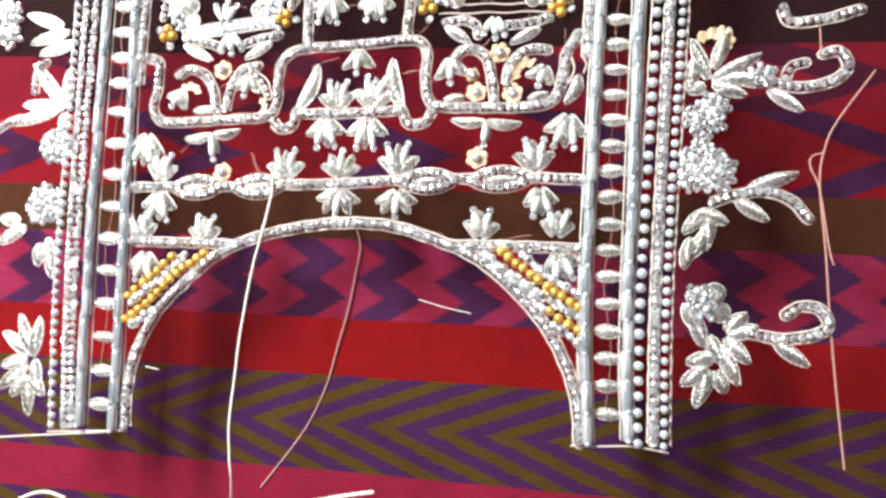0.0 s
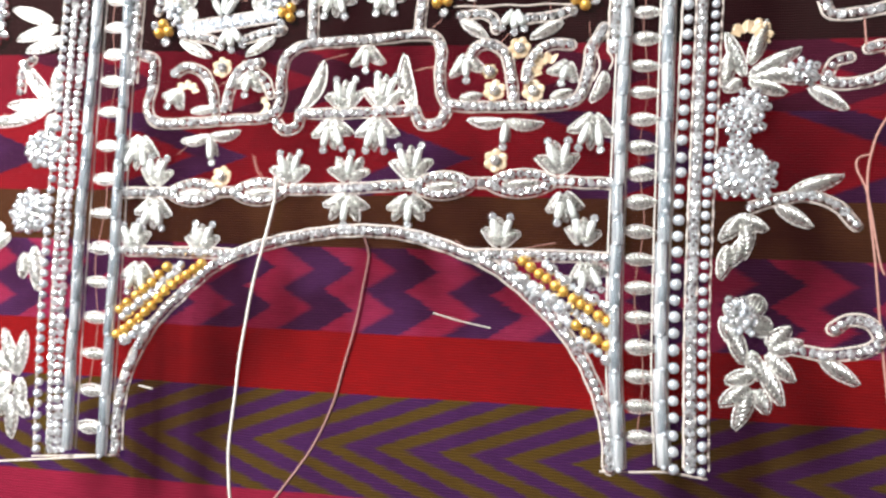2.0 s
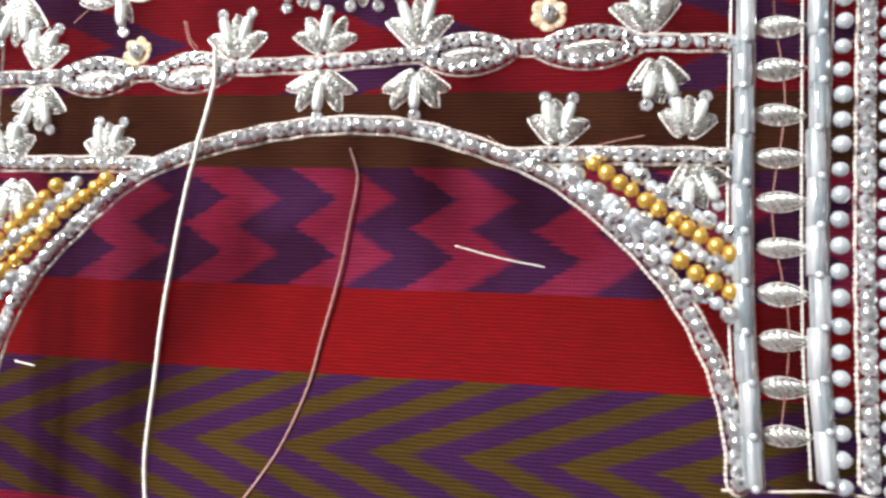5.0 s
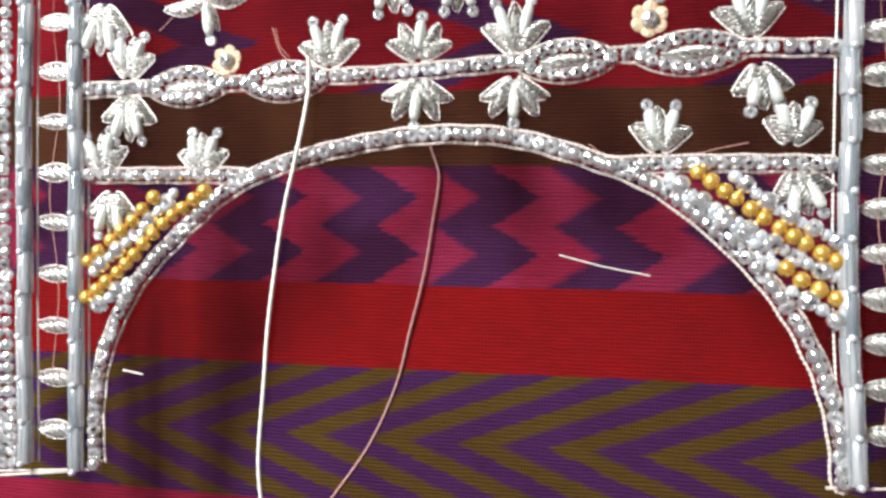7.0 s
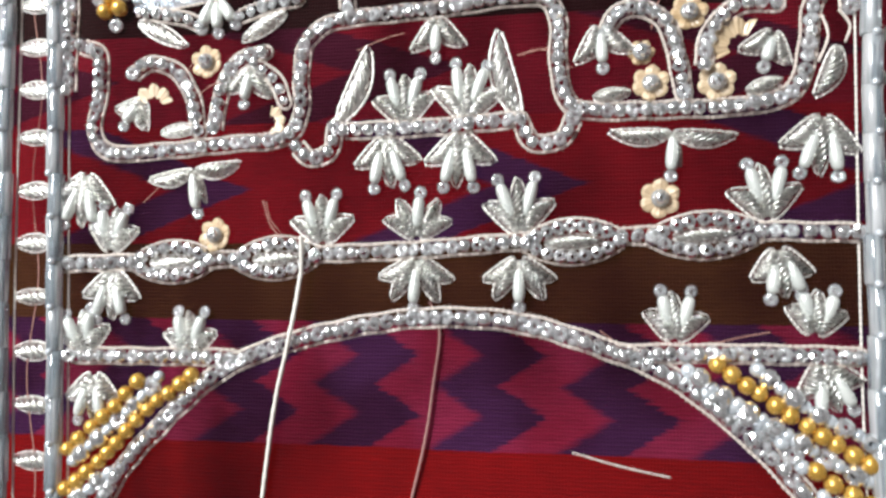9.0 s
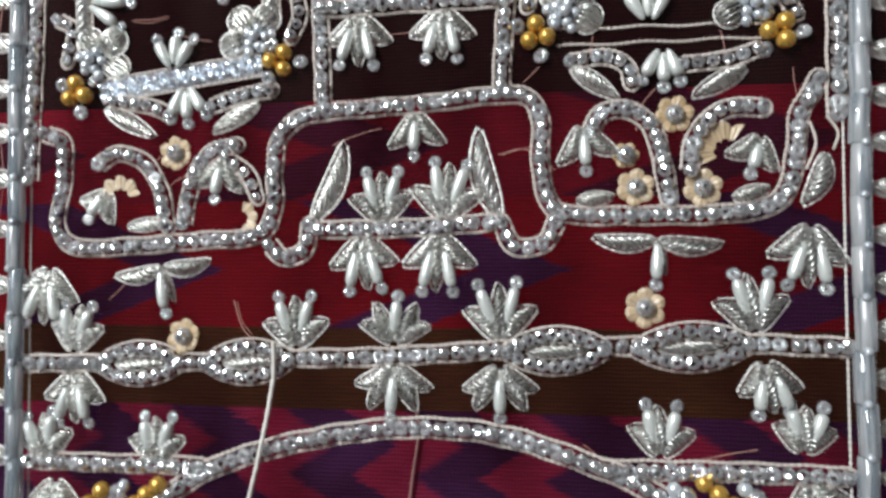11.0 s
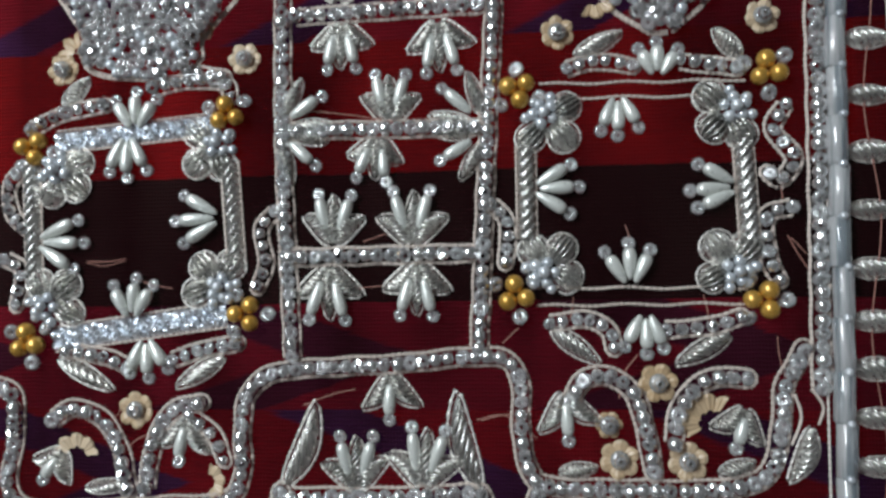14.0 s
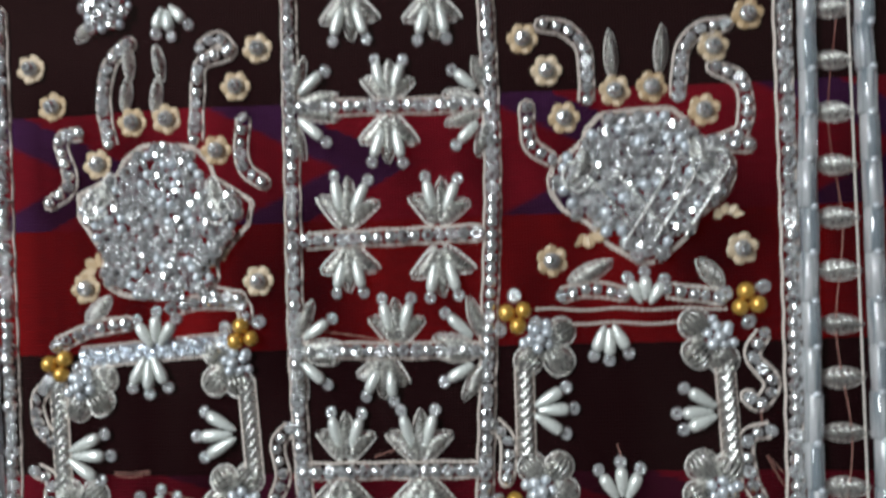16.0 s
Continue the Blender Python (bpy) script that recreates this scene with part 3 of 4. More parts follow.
def thread_rail(x0, y0, x1, y1):
    """One taut cord laid across."""
    me = tube_mesh("cord_line", CORD, [(x0 + (x1 - x0) * k / 90, y0 + (y1 - y0) * k / 90 + 0.25 * math.sin(k * 0.2), 0.45) for k in range(91)], 0.5, 5, 2.2)
    tagged(new("cord_line", me), "single taut beige cord laid on net", "cord", "cord lines")


def gold_cluster(x, y, turn):
    ob = thing("gold_bead_cluster", x, y, turn, "three gold beads clustered at frame corner", "bead cluster", "gold clusters")
    for a, r in ((20, 2.5), (140, 2.6), (260, 2.5)):
        piece("gold_bead", "gold", ob, r * math.cos(radians(a)), r * math.sin(radians(a)), 2.1, chance.random() * 90, chance.uniform(0.98, 1.08))
    for a in (75, 200, 320):
        piece("ring_bead", "ring", ob, 5.4 * math.cos(radians(a)), 5.4 * math.sin(radians(a)), 1.0, 0, 1.2, chance.uniform(-30, 30), chance.uniform(-30, 30), label="clear glass ring bead")


def coil_rose(x, y, turn, petals=3, spread=158):
    """A corner flower of coil petals round a heap of grey pearls; turn is where its petals face."""
    ob = thing("coil_flower", x, y, turn, "silver coil petals round a heap of grey pearls", "embroidered flower", "coil flowers")
    for i in range(petals):
        a = (i / (petals - 1) - 0.5) * spread + chance.uniform(-6, 6)
        one = piece("petal", "petal", ob, 1.6 * math.cos(radians(a)), 1.6 * math.sin(radians(a)), 0.1 + 0.2 * (i % 2), a, (chance.uniform(0.98, 1.14), chance.uniform(0.92, 1.06), 1.0))
        piece("cord_edging", "petal_edge", one, 0, 0, 0, label="twisted beige cord edging")
    for i in range(6):
        a, r = i * 72 + 20, 0 if i == 5 else 2.5
        piece("grey_pearl", "grey", ob, r * math.cos(radians(a)) - 1.6, r * math.sin(radians(a)), 1.6 if r else 3.2, 0, chance.uniform(1.1, 1.3))
    for i in range(3):
        a = 180 + (i - 1) * 48
        piece("grey_pearl", "grey", ob, 5.2 * math.cos(radians(a)), 5.2 * math.sin(radians(a)), 1.4, 0, chance.uniform(1.0, 1.2))


def almond(x0, y0, x1, y1, width):
    """Two bowed rows of crystals round a coil leaf."""
    d = math.hypot(x1 - x0, y1 - y0)
    ob = thing("almond_motif", x0, y0, math.degrees(math.atan2(y1 - y0, x1 - x0)), "pointed oval of crystals round a coil leaf", "embroidered motif", "almond motifs")
    for s in (1, -1):
        path = smooth_path([(k / 8 * d, s * (width / 2 - 1.9) * math.sin(math.pi * k / 8) ** 0.8) for k in range(9)])
        n = int(len(path) * 0.5 / 3.1)
        for i in range(n + 1):
            q = path[min(len(path) - 1, int(i * (len(path) - 1) / n))]
            piece("bead", "crystal", ob, q.x, q.y, 1.4, chance.random() * 360, chance.uniform(0.88, 1.05), chance.uniform(-25, 25))
        piece("cord", tube_mesh("cord", CORD, offset(path, s * 2.0, 0.42), 0.42, 5, 2.4), ob, 0, 0, label="twisted beige cord")
    leaf(ob, d * 0.2, 0, 0, d * 0.6, 3.2)


HEARTS = {"heart": ((-1.0, -0.74, -0.45, -0.36, -0.25, 0.0, 0.2, 0.4, 0.55, 0.68, 0.85, 1.0), (0.05, 0.38, 0.58, 0.68, 0.86, 0.98, 1.0, 0.92, 0.70, 0.56, 0.52, 0.28)),
          "bowl": ((-1.0, -0.9, -0.69, -0.52, -0.33, 0.0, 0.3, 0.47, 0.57, 0.85, 1.0), (0.28, 0.55, 0.66, 0.62, 0.74, 0.97, 1.0, 0.76, 0.56, 0.44, 0.2))}


def heart(x, y, turn, wide, high, shape="heart"):
    """A heart-shaped basket packed with crystals under a lattice of silver threads, with a scroll at each side."""
    ob = thing("beaded_heart", x, y, turn, "heart shape packed with crystals under crossed threads", "embroidered motif", "beaded hearts")
    half = lambda v: float(np.interp(v, *HEARTS[shape]))
    inside = lambda u, v: -1 < v < 1 and abs(u) < half(v)
    step = 3.3 if shape == "heart" else 2.85
    full = step / 2.6
    rows = int(high / step) + 2
    for i in range(-rows, rows + 1):
        for j in range(-rows, rows + 1):
            px, py = (j + 0.5 * (i % 2)) * step * 1.02, i * step * 0.88
            if inside(px / (wide / 2), py / (high / 2)):
                kind = chance.choice(("crystal", "crystal", "crystal", "ring", "ring", "grey"))
                piece("bead", kind, ob, px + chance.uniform(-0.5, 0.5), py + chance.uniform(-0.5, 0.5), 1.6 + chance.random() * 1.2, chance.random() * 360, full * chance.uniform(0.92, 1.1), chance.uniform(-60, 60), chance.uniform(-60, 60))
    for k in range(-1, 3) if shape == "heart" else ():
        for s in (1, -1):
            a = Vector((k * wide / 6 - s * wide * 0.16, high * 0.10, 4.0))
            b = Vector((k * wide / 6 + s * wide * 0.13, -high * 0.36, 3.6))
            if abs(b.x) < half(-0.72) * wide * 0.55:
                piece("lattice_thread", tube_mesh("lattice_thread", COIL, [a.lerp(b, q / 30) + Vector((0, 0, 1.0 * math.sin(math.pi * q / 30))) for q in range(31)], 0.7, 5, 2.4), ob, 0, 0, label="twisted silver thread")
    for s, mesh in ((1, "leaf_right"), (-1, "leaf_left")):
        ob2 = piece("leaf", mesh, ob, s * wide * 0.30, high * 0.30, 2.6, -60 if s > 0 else -120, (1.2, 1.0, 1.0), label="silver coil leaf")
        piece("cord_edging", mesh + "_edge", ob2, 0, 0, 0.4, label="twisted silver cord edging")
        ring = [(s * wide * 0.37 + 5.2 * math.cos(a) * (1 - a / 14), high * 0.08 + 5.2 * math.sin(a) * (1 - a / 14), 4.0) for a in [q / 30 * 6.0 for q in range(31)]]
        piece("scroll_cord", tube_mesh("scroll_cord", COIL, ring, 0.75, 6, 2.4), ob, 0, 0, label="twisted silver cord")
    up = [-1.0 + k / 10 for k in range(21)]
    rim = [(half(v) * wide / 2 + 1.2, v * high / 2) for v in up] + [(-half(v) * wide / 2 - 1.2, v * high / 2) for v in reversed(up)]
    for grow in (1.0, 1.035):
        piece("cord", tube_mesh("cord", CORD, [(q.x * grow, q.y * grow, 0.5) for q in smooth_path(rim, True)], 0.5, 5, 2.4), ob, 0, 0, label="twisted beige cord")


def bead_rose(x, y, r, label="round cluster of crystal beads and pearls"):
    """A domed spiral of small beads."""
    ob = thing("bead_rosette", x, y, 0, label, "bead cluster", "bead rosettes")
    n = int(0.47 * r * r)
    for i in range(n):
        q = math.sqrt((i + 0.5) / n)
        a = i * 2.39996
        piece("bead", "crystal" if i % 3 else "grey", ob, q * r * math.cos(a), q * r * math.sin(a), 1.3 + 2.2 * (1 - q * q), chance.random() * 360, chance.uniform(0.85, 1.1), chance.uniform(-30, 30))


def bugle_column(points, n, width):
    """Long glass tubes end to end, each held by a small bead at its ends."""
    path = smooth_path(points)
    ob = thing("bugle_column", 0, 0, 0, "upright line of long clear glass tube beads", "bead trim", "bugle columns")
    total = len(path) - 1
    for i in range(n):
        a, b = path[round(i * total / n)], path[round((i + 1) * total / n)]
        d = (b - a).length + 0.05
        mid, turn = (a + b) / 2, math.degrees(math.atan2(b.y - a.y, b.x - a.x))
        piece("glass_tube", TUBE, ob, mid.x + chance.uniform(-0.4, 0.4), mid.y, width / 2 + 0.1, turn + chance.uniform(-1.8, 1.8), (d / 10, width / 4, width / 4))
        piece("grey_pearl", "grey", ob, a.x + chance.uniform(-0.6, 0.6), a.y, width * 0.98, 0, 0.8)
    for s in (1, -1):
        piece("cord", tube_mesh("cord", WHITE_THREAD, offset(path, s * (width / 2 + 0.55), 0.4), 0.42, 5, 2.4), ob, 0, 0, label="white cord")


def tube_bead():
    """A hollow tube 10 mm long and 4 mm wide."""
    verts, faces, n = [], [], 14
    ring = [(-5, 1.2), (-5, 1.75), (-4.8, 2.0), (4.8, 2.0), (5, 1.75), (5, 1.2), (4.6, 0.8), (-4.6, 0.8)]
    for px, r in ring:
        for j in range(n):
            a = 2 * math.pi * j / n
            verts.append((px * MM, r * math.cos(a) * MM, r * math.sin(a) * MM))
    for i in range(len(ring)):
        for j in range(n):
            k, q = (i + 1) % len(ring), (j + 1) % n
            faces.append((i * n + j, i * n + q, k * n + q, k * n + j))
    return mesh_of("tube_bead", verts, faces, BUGLE)


TUBE = tube_bead()


def bud_rungs(a0, b0, a1, b1, n, phase=0.5):
    """Coil buds between two columns: from a0-b0 to a1-b1, n of them."""
    for i in range(n):
        u = (i + phase) / n
        ax, ay = a0[0] + (a1[0] - a0[0]) * u, a0[1] + (a1[1] - a0[1]) * u
        bx, by = b0[0] + (b1[0] - b0[0]) * u, b0[1] + (b1[1] - b0[1]) * u
        ob = thing("coil_bud", ax, ay, math.degrees(math.atan2(by - ay, bx - ax)) + chance.uniform(-3, 3), "silver coil bud lying between two glass tube lines", "embroidered leaf", "coil buds")
        leaf(ob, 0, 0, 0, math.hypot(bx - ax, by - ay), 4.4 * chance.uniform(0.9, 1.1), "rung")


# ---- the setting ----
def sheet(name, mat, size, n, height, label, category):
    verts = [((i / n - 0.5) * size, (j / n - 0.5) * size, height((i / n - 0.5) * size, (j / n - 0.5) * size)) for j in range(n + 1) for i in range(n + 1)]
    faces = [(j * (n + 1) + i, j * (n + 1) + i + 1, (j + 1) * (n + 1) + i + 1, (j + 1) * (n + 1) + i) for j in range(n) for i in range(n)]
    return tagged(new(name, mesh_of(name, verts, faces, mat)), label, category, "", "structure")


DOWN = -0.040
floor = sheet("floor", BLANKET, 3.2, 160, lambda x, y: DOWN + 0.0006 * noise.noise((x * 22, y * 22, 0)), "striped woven blanket in red, purple and olive bands", "blanket")
floor.rotation_euler[2] = radians(1.2)


def sag(x, y):
    """Level where it is worked, falling to the blanket far outside."""
    d = max(abs(x) - 0.42, abs(y - 0.05) - 0.46, 0.0)
    return max(DOWN + 0.0012, -0.02 * (d / 0.1) ** 1.5)


net = sheet("net_cloth", NET, 1.5, 120, sag, "sheer maroon net stretched flat over the blanket", "fabric")
# walls and ceiling out of view, added to bounce light and fill reflections
for name, x, y, turn in (("wall_north", 0, 1.2, 0), ("wall_south", 0, -1.2, 180), ("wall_east", 1.2, 0, -90), ("wall_west", -1.2, 0, 90)):
    bm = bmesh.new()
    bmesh.ops.create_cube(bm, size=1, matrix=pose(x, y, 1.2 + DOWN, 0, 0, turn) @ pose(0, 0.05, 0) @ Matrix.Diagonal((2.6, 0.1, 2.4, 1)))
    me = bpy.data.meshes.new(name)
    bm.to_mesh(me)
    bm.free()
    me.materials.append(BOUNCE_WALL)
    tagged(new(name, me), "unseen plain wall added to bounce light", "wall", "", "structure")
bm = bmesh.new()
bmesh.ops.create_cube(bm, size=1, matrix=pose(0, 0, 2.45 + DOWN) @ Matrix.Diagonal((3.4, 3.4, 0.1, 1)))
me = bpy.data.meshes.new("ceiling")
bm.to_mesh(me)
bm.free()
me.materials.append(BOUNCE_CEILING)
tagged(new("ceiling", me), "unseen plain ceiling added to bounce light", "ceiling", "", "structure")

# ---- the embroidery, in mm on the net ----
# vine with lotus blossoms
lotus(-91.2, -1.2, 86, 12.8)
lotus(-30.5, 1.8, 90, 13.6)
lotus(-5.4, 3.4, 91, 11.9, 1)
lotus(20.9, 5.1, 94, 15.0)
lotus(79.2, 9.1, 95, 14.3)
lotus(-90.1, -7.2, -87, 14.1)
lotus(-5.2, -2.1, -88, 13.2, 1)
lotus(20.7, -1.7, -90, 12.5, 1)
lotus(81.6, 1.5, -79, 12.2)
lotus(91.9, 33.3, -94, 15.5)
lotus(-100.0, 19.7, -93, 16.0)
lotus(-96.6, -29.1, 104, 12.2)
lotus(-66.2, -28.7, 89, 12.3)
lotus(58.1, -20.3, 90, 12.3)
lotus(89.4, -17.8, 84, 10.9)
lotus(91.0, -24.7, -77, 12.4)
lotus(-94.0, -35.2, -88, 13.3)
bead_trim([(-106.1, -5.3), (-83.6, -4.4)])
bead_trim([(-61.9, -3.3), (-54.1, -3.0)])
bead_trim([(-31.9, -1.4), (-4.8, 0.2), (23.7, 3.0)])
bead_trim([(45.4, 4.3), (53.4, 4.6)])
bead_trim([(77.3, 6.1), (99.0, 5.8)])
almond(-83.6, -4.7, -61.1, -3.4, 11.5)
almond(-54.0, -3.4, -31.9, -1.7, 11.5)
almond(22.4, 2.1, 45.7, 3.6, 11.5)
almond(52.8, 3.8, 77.9, 5.8, 11.5)
# arch and its spandrels
bead_trim([(-93.7, -112.6), (-94.9, -98.0), (-93.2, -80.9), (-85.2, -62.0), (-73.5, -47.8), (-57.9, -33.4), (-40.4, -25.2), (-17.8, -19.3), (2.0, -16.8), (21.6, -17.7), (41.0, -22.8), (57.7, -29.4), (74.2, -41.7), (88.1, -56.4), (97.5, -73.0), (101.9, -87.6), (103.2, -100.0)], label='arch of silver crystals between two beige cords', size=1.08, side=2.35)
bead_trim([(44.5, -24.2), (73.4, -23.2), (98.5, -22.9)])
bead_trim([(-101.1, -30.2), (-53.8, -29.1)])
bead_trim([(67.4, -25.7), (78.1, -33.1), (89.5, -40.4), (100.6, -46.9)], bead='gold_small', gap=3.9, size=1.1, cords=0, label='slanting row of small gold beads', group='gold rows', name='gold_bead_row')
bead_trim([(88.7, -49.0), (94.4, -52.7), (100.4, -55.7)], bead='gold_small', gap=3.9, size=1.1, cords=0, label='slanting row of small gold beads', group='gold rows', name='gold_bead_row')
bead_trim([(76.5, -26.7), (85.4, -33.8), (92.9, -38.0), (100.5, -42.0)], bead='grey', other='crystal', gap=3.1, size=1.4, cords=0, label='slanting row of small ivory pearls and crystals', group='small pearl rows', name='pearl_row')
bead_trim([(60.9, -27.6), (70.7, -33.9), (81.9, -40.7), (92.9, -47.0), (100.0, -50.7)], bead='grey', other='crystal', gap=3.1, size=1.4, cords=0, label='slanting row of small ivory pearls and crystals', group='small pearl rows', name='pearl_row')
bead_trim([(65.2, -32.6), (74.9, -37.9), (81.7, -43.1), (85.8, -48.0)], bead='grey', other='crystal', gap=3.1, size=1.4, cords=0, label='slanting row of small ivory pearls and crystals', group='small pearl rows', name='pearl_row')
bead_trim([(90.6, -54.2), (97.1, -58.4), (100.9, -61.2)], bead='grey', other='crystal', gap=3.1, size=1.4, cords=0, label='slanting row of small ivory pearls and crystals', group='small pearl rows', name='pearl_row')
bead_trim([(-80.1, -36.3), (-89.2, -46.0), (-99.8, -55.1)], bead='gold_small', gap=3.9, size=1.1, cords=0, label='slanting row of small gold beads', group='gold rows', name='gold_bead_row')
bead_trim([(-64.6, -34.1), (-77.5, -44.1), (-87.9, -55.8), (-99.3, -65.8)], bead='gold_small', gap=3.9, size=1.1, cords=0, label='slanting row of small gold beads', group='gold rows', name='gold_bead_row')
bead_trim([(-73.9, -34.9), (-81.0, -43.0), (-91.6, -52.9), (-97.4, -58.2)], bead='grey', other='crystal', gap=3.1, size=1.4, cords=0, label='slanting row of small ivory pearls and crystals', group='small pearl rows', name='pearl_row')
bead_trim([(-86.8, -60.5), (-95.0, -67.5)], bead='grey', other='crystal', gap=3.1, size=1.4, cords=0, label='slanting row of small ivory pearls and crystals', group='small pearl rows', name='pearl_row')
# scrolling line of crystals
bead_trim([(-103.9, 56.8), (-98.1, 53.6), (-97.4, 42.0), (-98.5, 32.0), (-92.8, 26.0), (-79.5, 26.2), (-58.6, 28.0), (-42.3, 29.7), (-37.9, 36.3), (-38.3, 46.6), (-37.1, 55.4), (-30.4, 60.8), (-15.4, 62.5), (0.6, 63.6), (17.6, 65.5), (26.0, 64.9), (29.5, 59.6), (29.7, 47.8), (31.9, 38.8), (36.7, 35.7), (51.9, 35.6), (74.8, 36.4), (85.3, 39.8), (88.7, 50.2), (89.6, 59.5), (94.3, 68.6)], label='long scrolling line of crystals between beige cords')
bead_trim([(-38.6, 27.2), (-34.4, 23.9), (-29.2, 26.2), (-28.2, 32.7)])
bead_trim([(33.7, 33.8), (30.7, 28.5), (23.9, 27.7), (20.4, 33.6)])
bead_trim([(-25.6, 31.3), (-2.9, 32.0), (17.6, 33.6)])
single_leaf(-27.3, 34.0, 70, 20.5, 5.4, 'leaf_right')
single_leaf(19.9, 35.0, 104, 22.0, 5.4, 'leaf_left')
trefoil(-1.8, 61.1, -87, 12.9)
lotus(-9.4, 33.6, 92, 13.6)
lotus(6.4, 34.5, 85, 15.2)
lotus(-14.4, 29.3, -85, 14.3)
lotus(5.1, 30.3, -89, 15.4)
bead_trim([(-87.3, 48.2), (-82.4, 51.2), (-74.9, 48.9), (-69.7, 42.1), (-66.8, 31.6)])
bead_trim([(-62.3, 32.4), (-60.6, 43.6), (-56.1, 51.1), (-48.7, 53.3)])
bead_trim([(-51.7, 50.3), (-45.2, 45.1), (-42.6, 39.2)], size=0.8)
sequin_flower(-65.7, 51.1, 1.0)
arc_sequin(-81.0, 39.0, 10, 1.0)
arc_sequin(-47.1, 34.0, -70, 0.8)
trefoil(-84.4, 40.5, -122, 9.9)
trefoil(-52.4, 49.6, -99, 12.8)
bead_trim([(41.1, 55.3), (44.3, 60.5), (50.3, 61.4), (55.6, 57.9), (58.2, 50.4), (60.2, 39.6)])
bead_trim([(64.9, 46.4), (65.6, 52.4), (68.4, 57.7), (73.5, 61.4), (81.6, 61.6)])
sequin_flower(61.4, 60.1, 1.0)
sequin_flower(52.4, 42.3, 1.0)
sequin_flower(67.9, 42.3, 1.0)
sequin_flower(50.1, 50.2, 0.7)
arc_sequin(73.5, 51.0, 60, 1.15)
trefoil(39.7, 57.4, -83, 13.2)
trefoil(81.0, 54.5, -107, 10.7)
single_leaf(38.6, 38.9, 9, 8.7, 3.2)
single_leaf(74.8, 39.7, 19, 8.4, 3.4)
single_leaf(-78.1, 31.5, 7, 11.4, 3.2)
single_leaf(95.4, 50.5, -113, 12.8, 4.4, 'leaf_left')
loose_thread([(92.0, 58.1), (93.2, 52.8), (90.8, 46.3)], 0.4, CORD, 'short looped beige cord end', 0.5, 'cord_end')
loose_thread([(95.7, 59.4), (98.1, 55.4), (96.8, 50.9)], 0.4, CORD, 'short looped beige cord end', 0.5, 'cord_end')
bow(-67.9, 21.4, -80, 25.0, 13.0)
bow(57.5, 30.3, -92, 28.0, 11.4)
sequin_flower(-60.6, 3.3, 1.0)
sequin_flower(54.6, 13.6, 1.05)
# ladder between the two square frames
bead_trim([(-26.0, 64.8), (-29.6, 116.4), (-31.2, 170.3), (-32.6, 226.9)])
bead_trim([(19.7, 67.6), (21.4, 115.3), (23.2, 168.6), (21.5, 223.8)])
bead_trim([(-27.1, 150.5), (19.0, 152.2)])
bead_trim([(-28.7, 121.0), (18.4, 121.3)])
bead_trim([(-27.1, 89.2), (17.8, 90.4)])
bead_trim([(-28.4, 186.9), (20.0, 186.6)])
lotus(-16.5, 154.4, 86, 14.5)
lotus(8.4, 154.8, 87, 13.5)
lotus(-15.4, 148.5, -87, 12.9)
lotus(9.1, 148.3, -88, 14.1)
lotus(-2.7, 123.2, 89, 12.7)
lotus(-5.6, 119.1, -94, 11.5)
lotus(-16.5, 92.6, 87, 13.3)
lotus(3.3, 92.5, 93, 14.5)
lotus(-17.3, 87.0, -94, 14.5)
lotus(4.6, 87.7, -89, 13.7)
half_lotus(-29.4, 123.1, 35, 14.3)
half_lotus(-29.4, 119.3, -41, 13.3)
half_lotus(19.1, 123.4, 139, 14.5)
half_lotus(19.5, 118.8, -149, 13.6)
lotus(-5.0, 188.6, 86, 11.6)
lotus(-4.3, 184.0, -90, 13.8)
lotus(-15.6, 218.0, -89, 14.2)
lotus(7.3, 216.8, -90, 13.2)
half_lotus(-30.7, 189.2, 41, 14.5)
half_lotus(-30.7, 185.0, -40, 15.2)
half_lotus(20.5, 189.2, 139, 12.3)
half_lotus(21.0, 183.0, -135, 12.4)
# square frame with cord rails
gold_cluster(28.9, 130.1, 20)
gold_cluster(87.4, 133.8, 200)
gold_cluster(28.5, 80.5, 80)
gold_cluster(85.2, 79.7, 160)
thread_rail(33.8, 131.8, 82.8, 131.9)
thread_rail(32.3, 128.2, 83.3, 128.2)
thread_rail(33.3, 82.1, 82.2, 82.4)
thread_rail(33.2, 77.8, 82.0, 78.8)
coil_rope(31.2, 93.7, 30.8, 117.6)
coil_rope(83.0, 93.4, 81.7, 118.6)
coil_rose(36.0, 123.0, -50)
coil_rose(78.6, 124.0, -140)
coil_rose(36.1, 87.0, 50)
coil_rose(78.6, 87.5, 130)
spray(52.6, 128.5, -85, 11.4)
spray(32.5, 105.9, -2, 13.4)
spray(79.9, 106.0, -178, 12.5)
spray(55.2, 82.7, 91, 11.9)
bead_trim([(36.4, 73.6), (44.4, 74.7), (50.3, 72.3), (51.4, 67.7)], size=0.9)
bead_trim([(63.3, 72.4), (74.2, 73.6), (80.6, 75.8)], size=0.9)
single_leaf(37.0, 72.2, -35, 13.1, 4.0)
single_leaf(77.9, 71.3, -151, 13.7, 4.0)
spray(58.6, 76.6, -91, 11.4)
bead_trim([(40.7, 135.3), (47.5, 137.1), (56.8, 135.7)], size=0.9)
bead_trim([(67.4, 136.7), (81.0, 134.7)], size=0.9)
single_leaf(42.8, 138.7, 26, 12.2, 4.0)
single_leaf(81.7, 137.6, 131, 9.0, 4.0)
spray(62.0, 132.6, 88, 9.8)
bead_trim([(91.5, 125.7), (88.7, 119.7), (93.3, 113.0), (90.1, 107.8), (87.3, 109.4)], size=0.85)
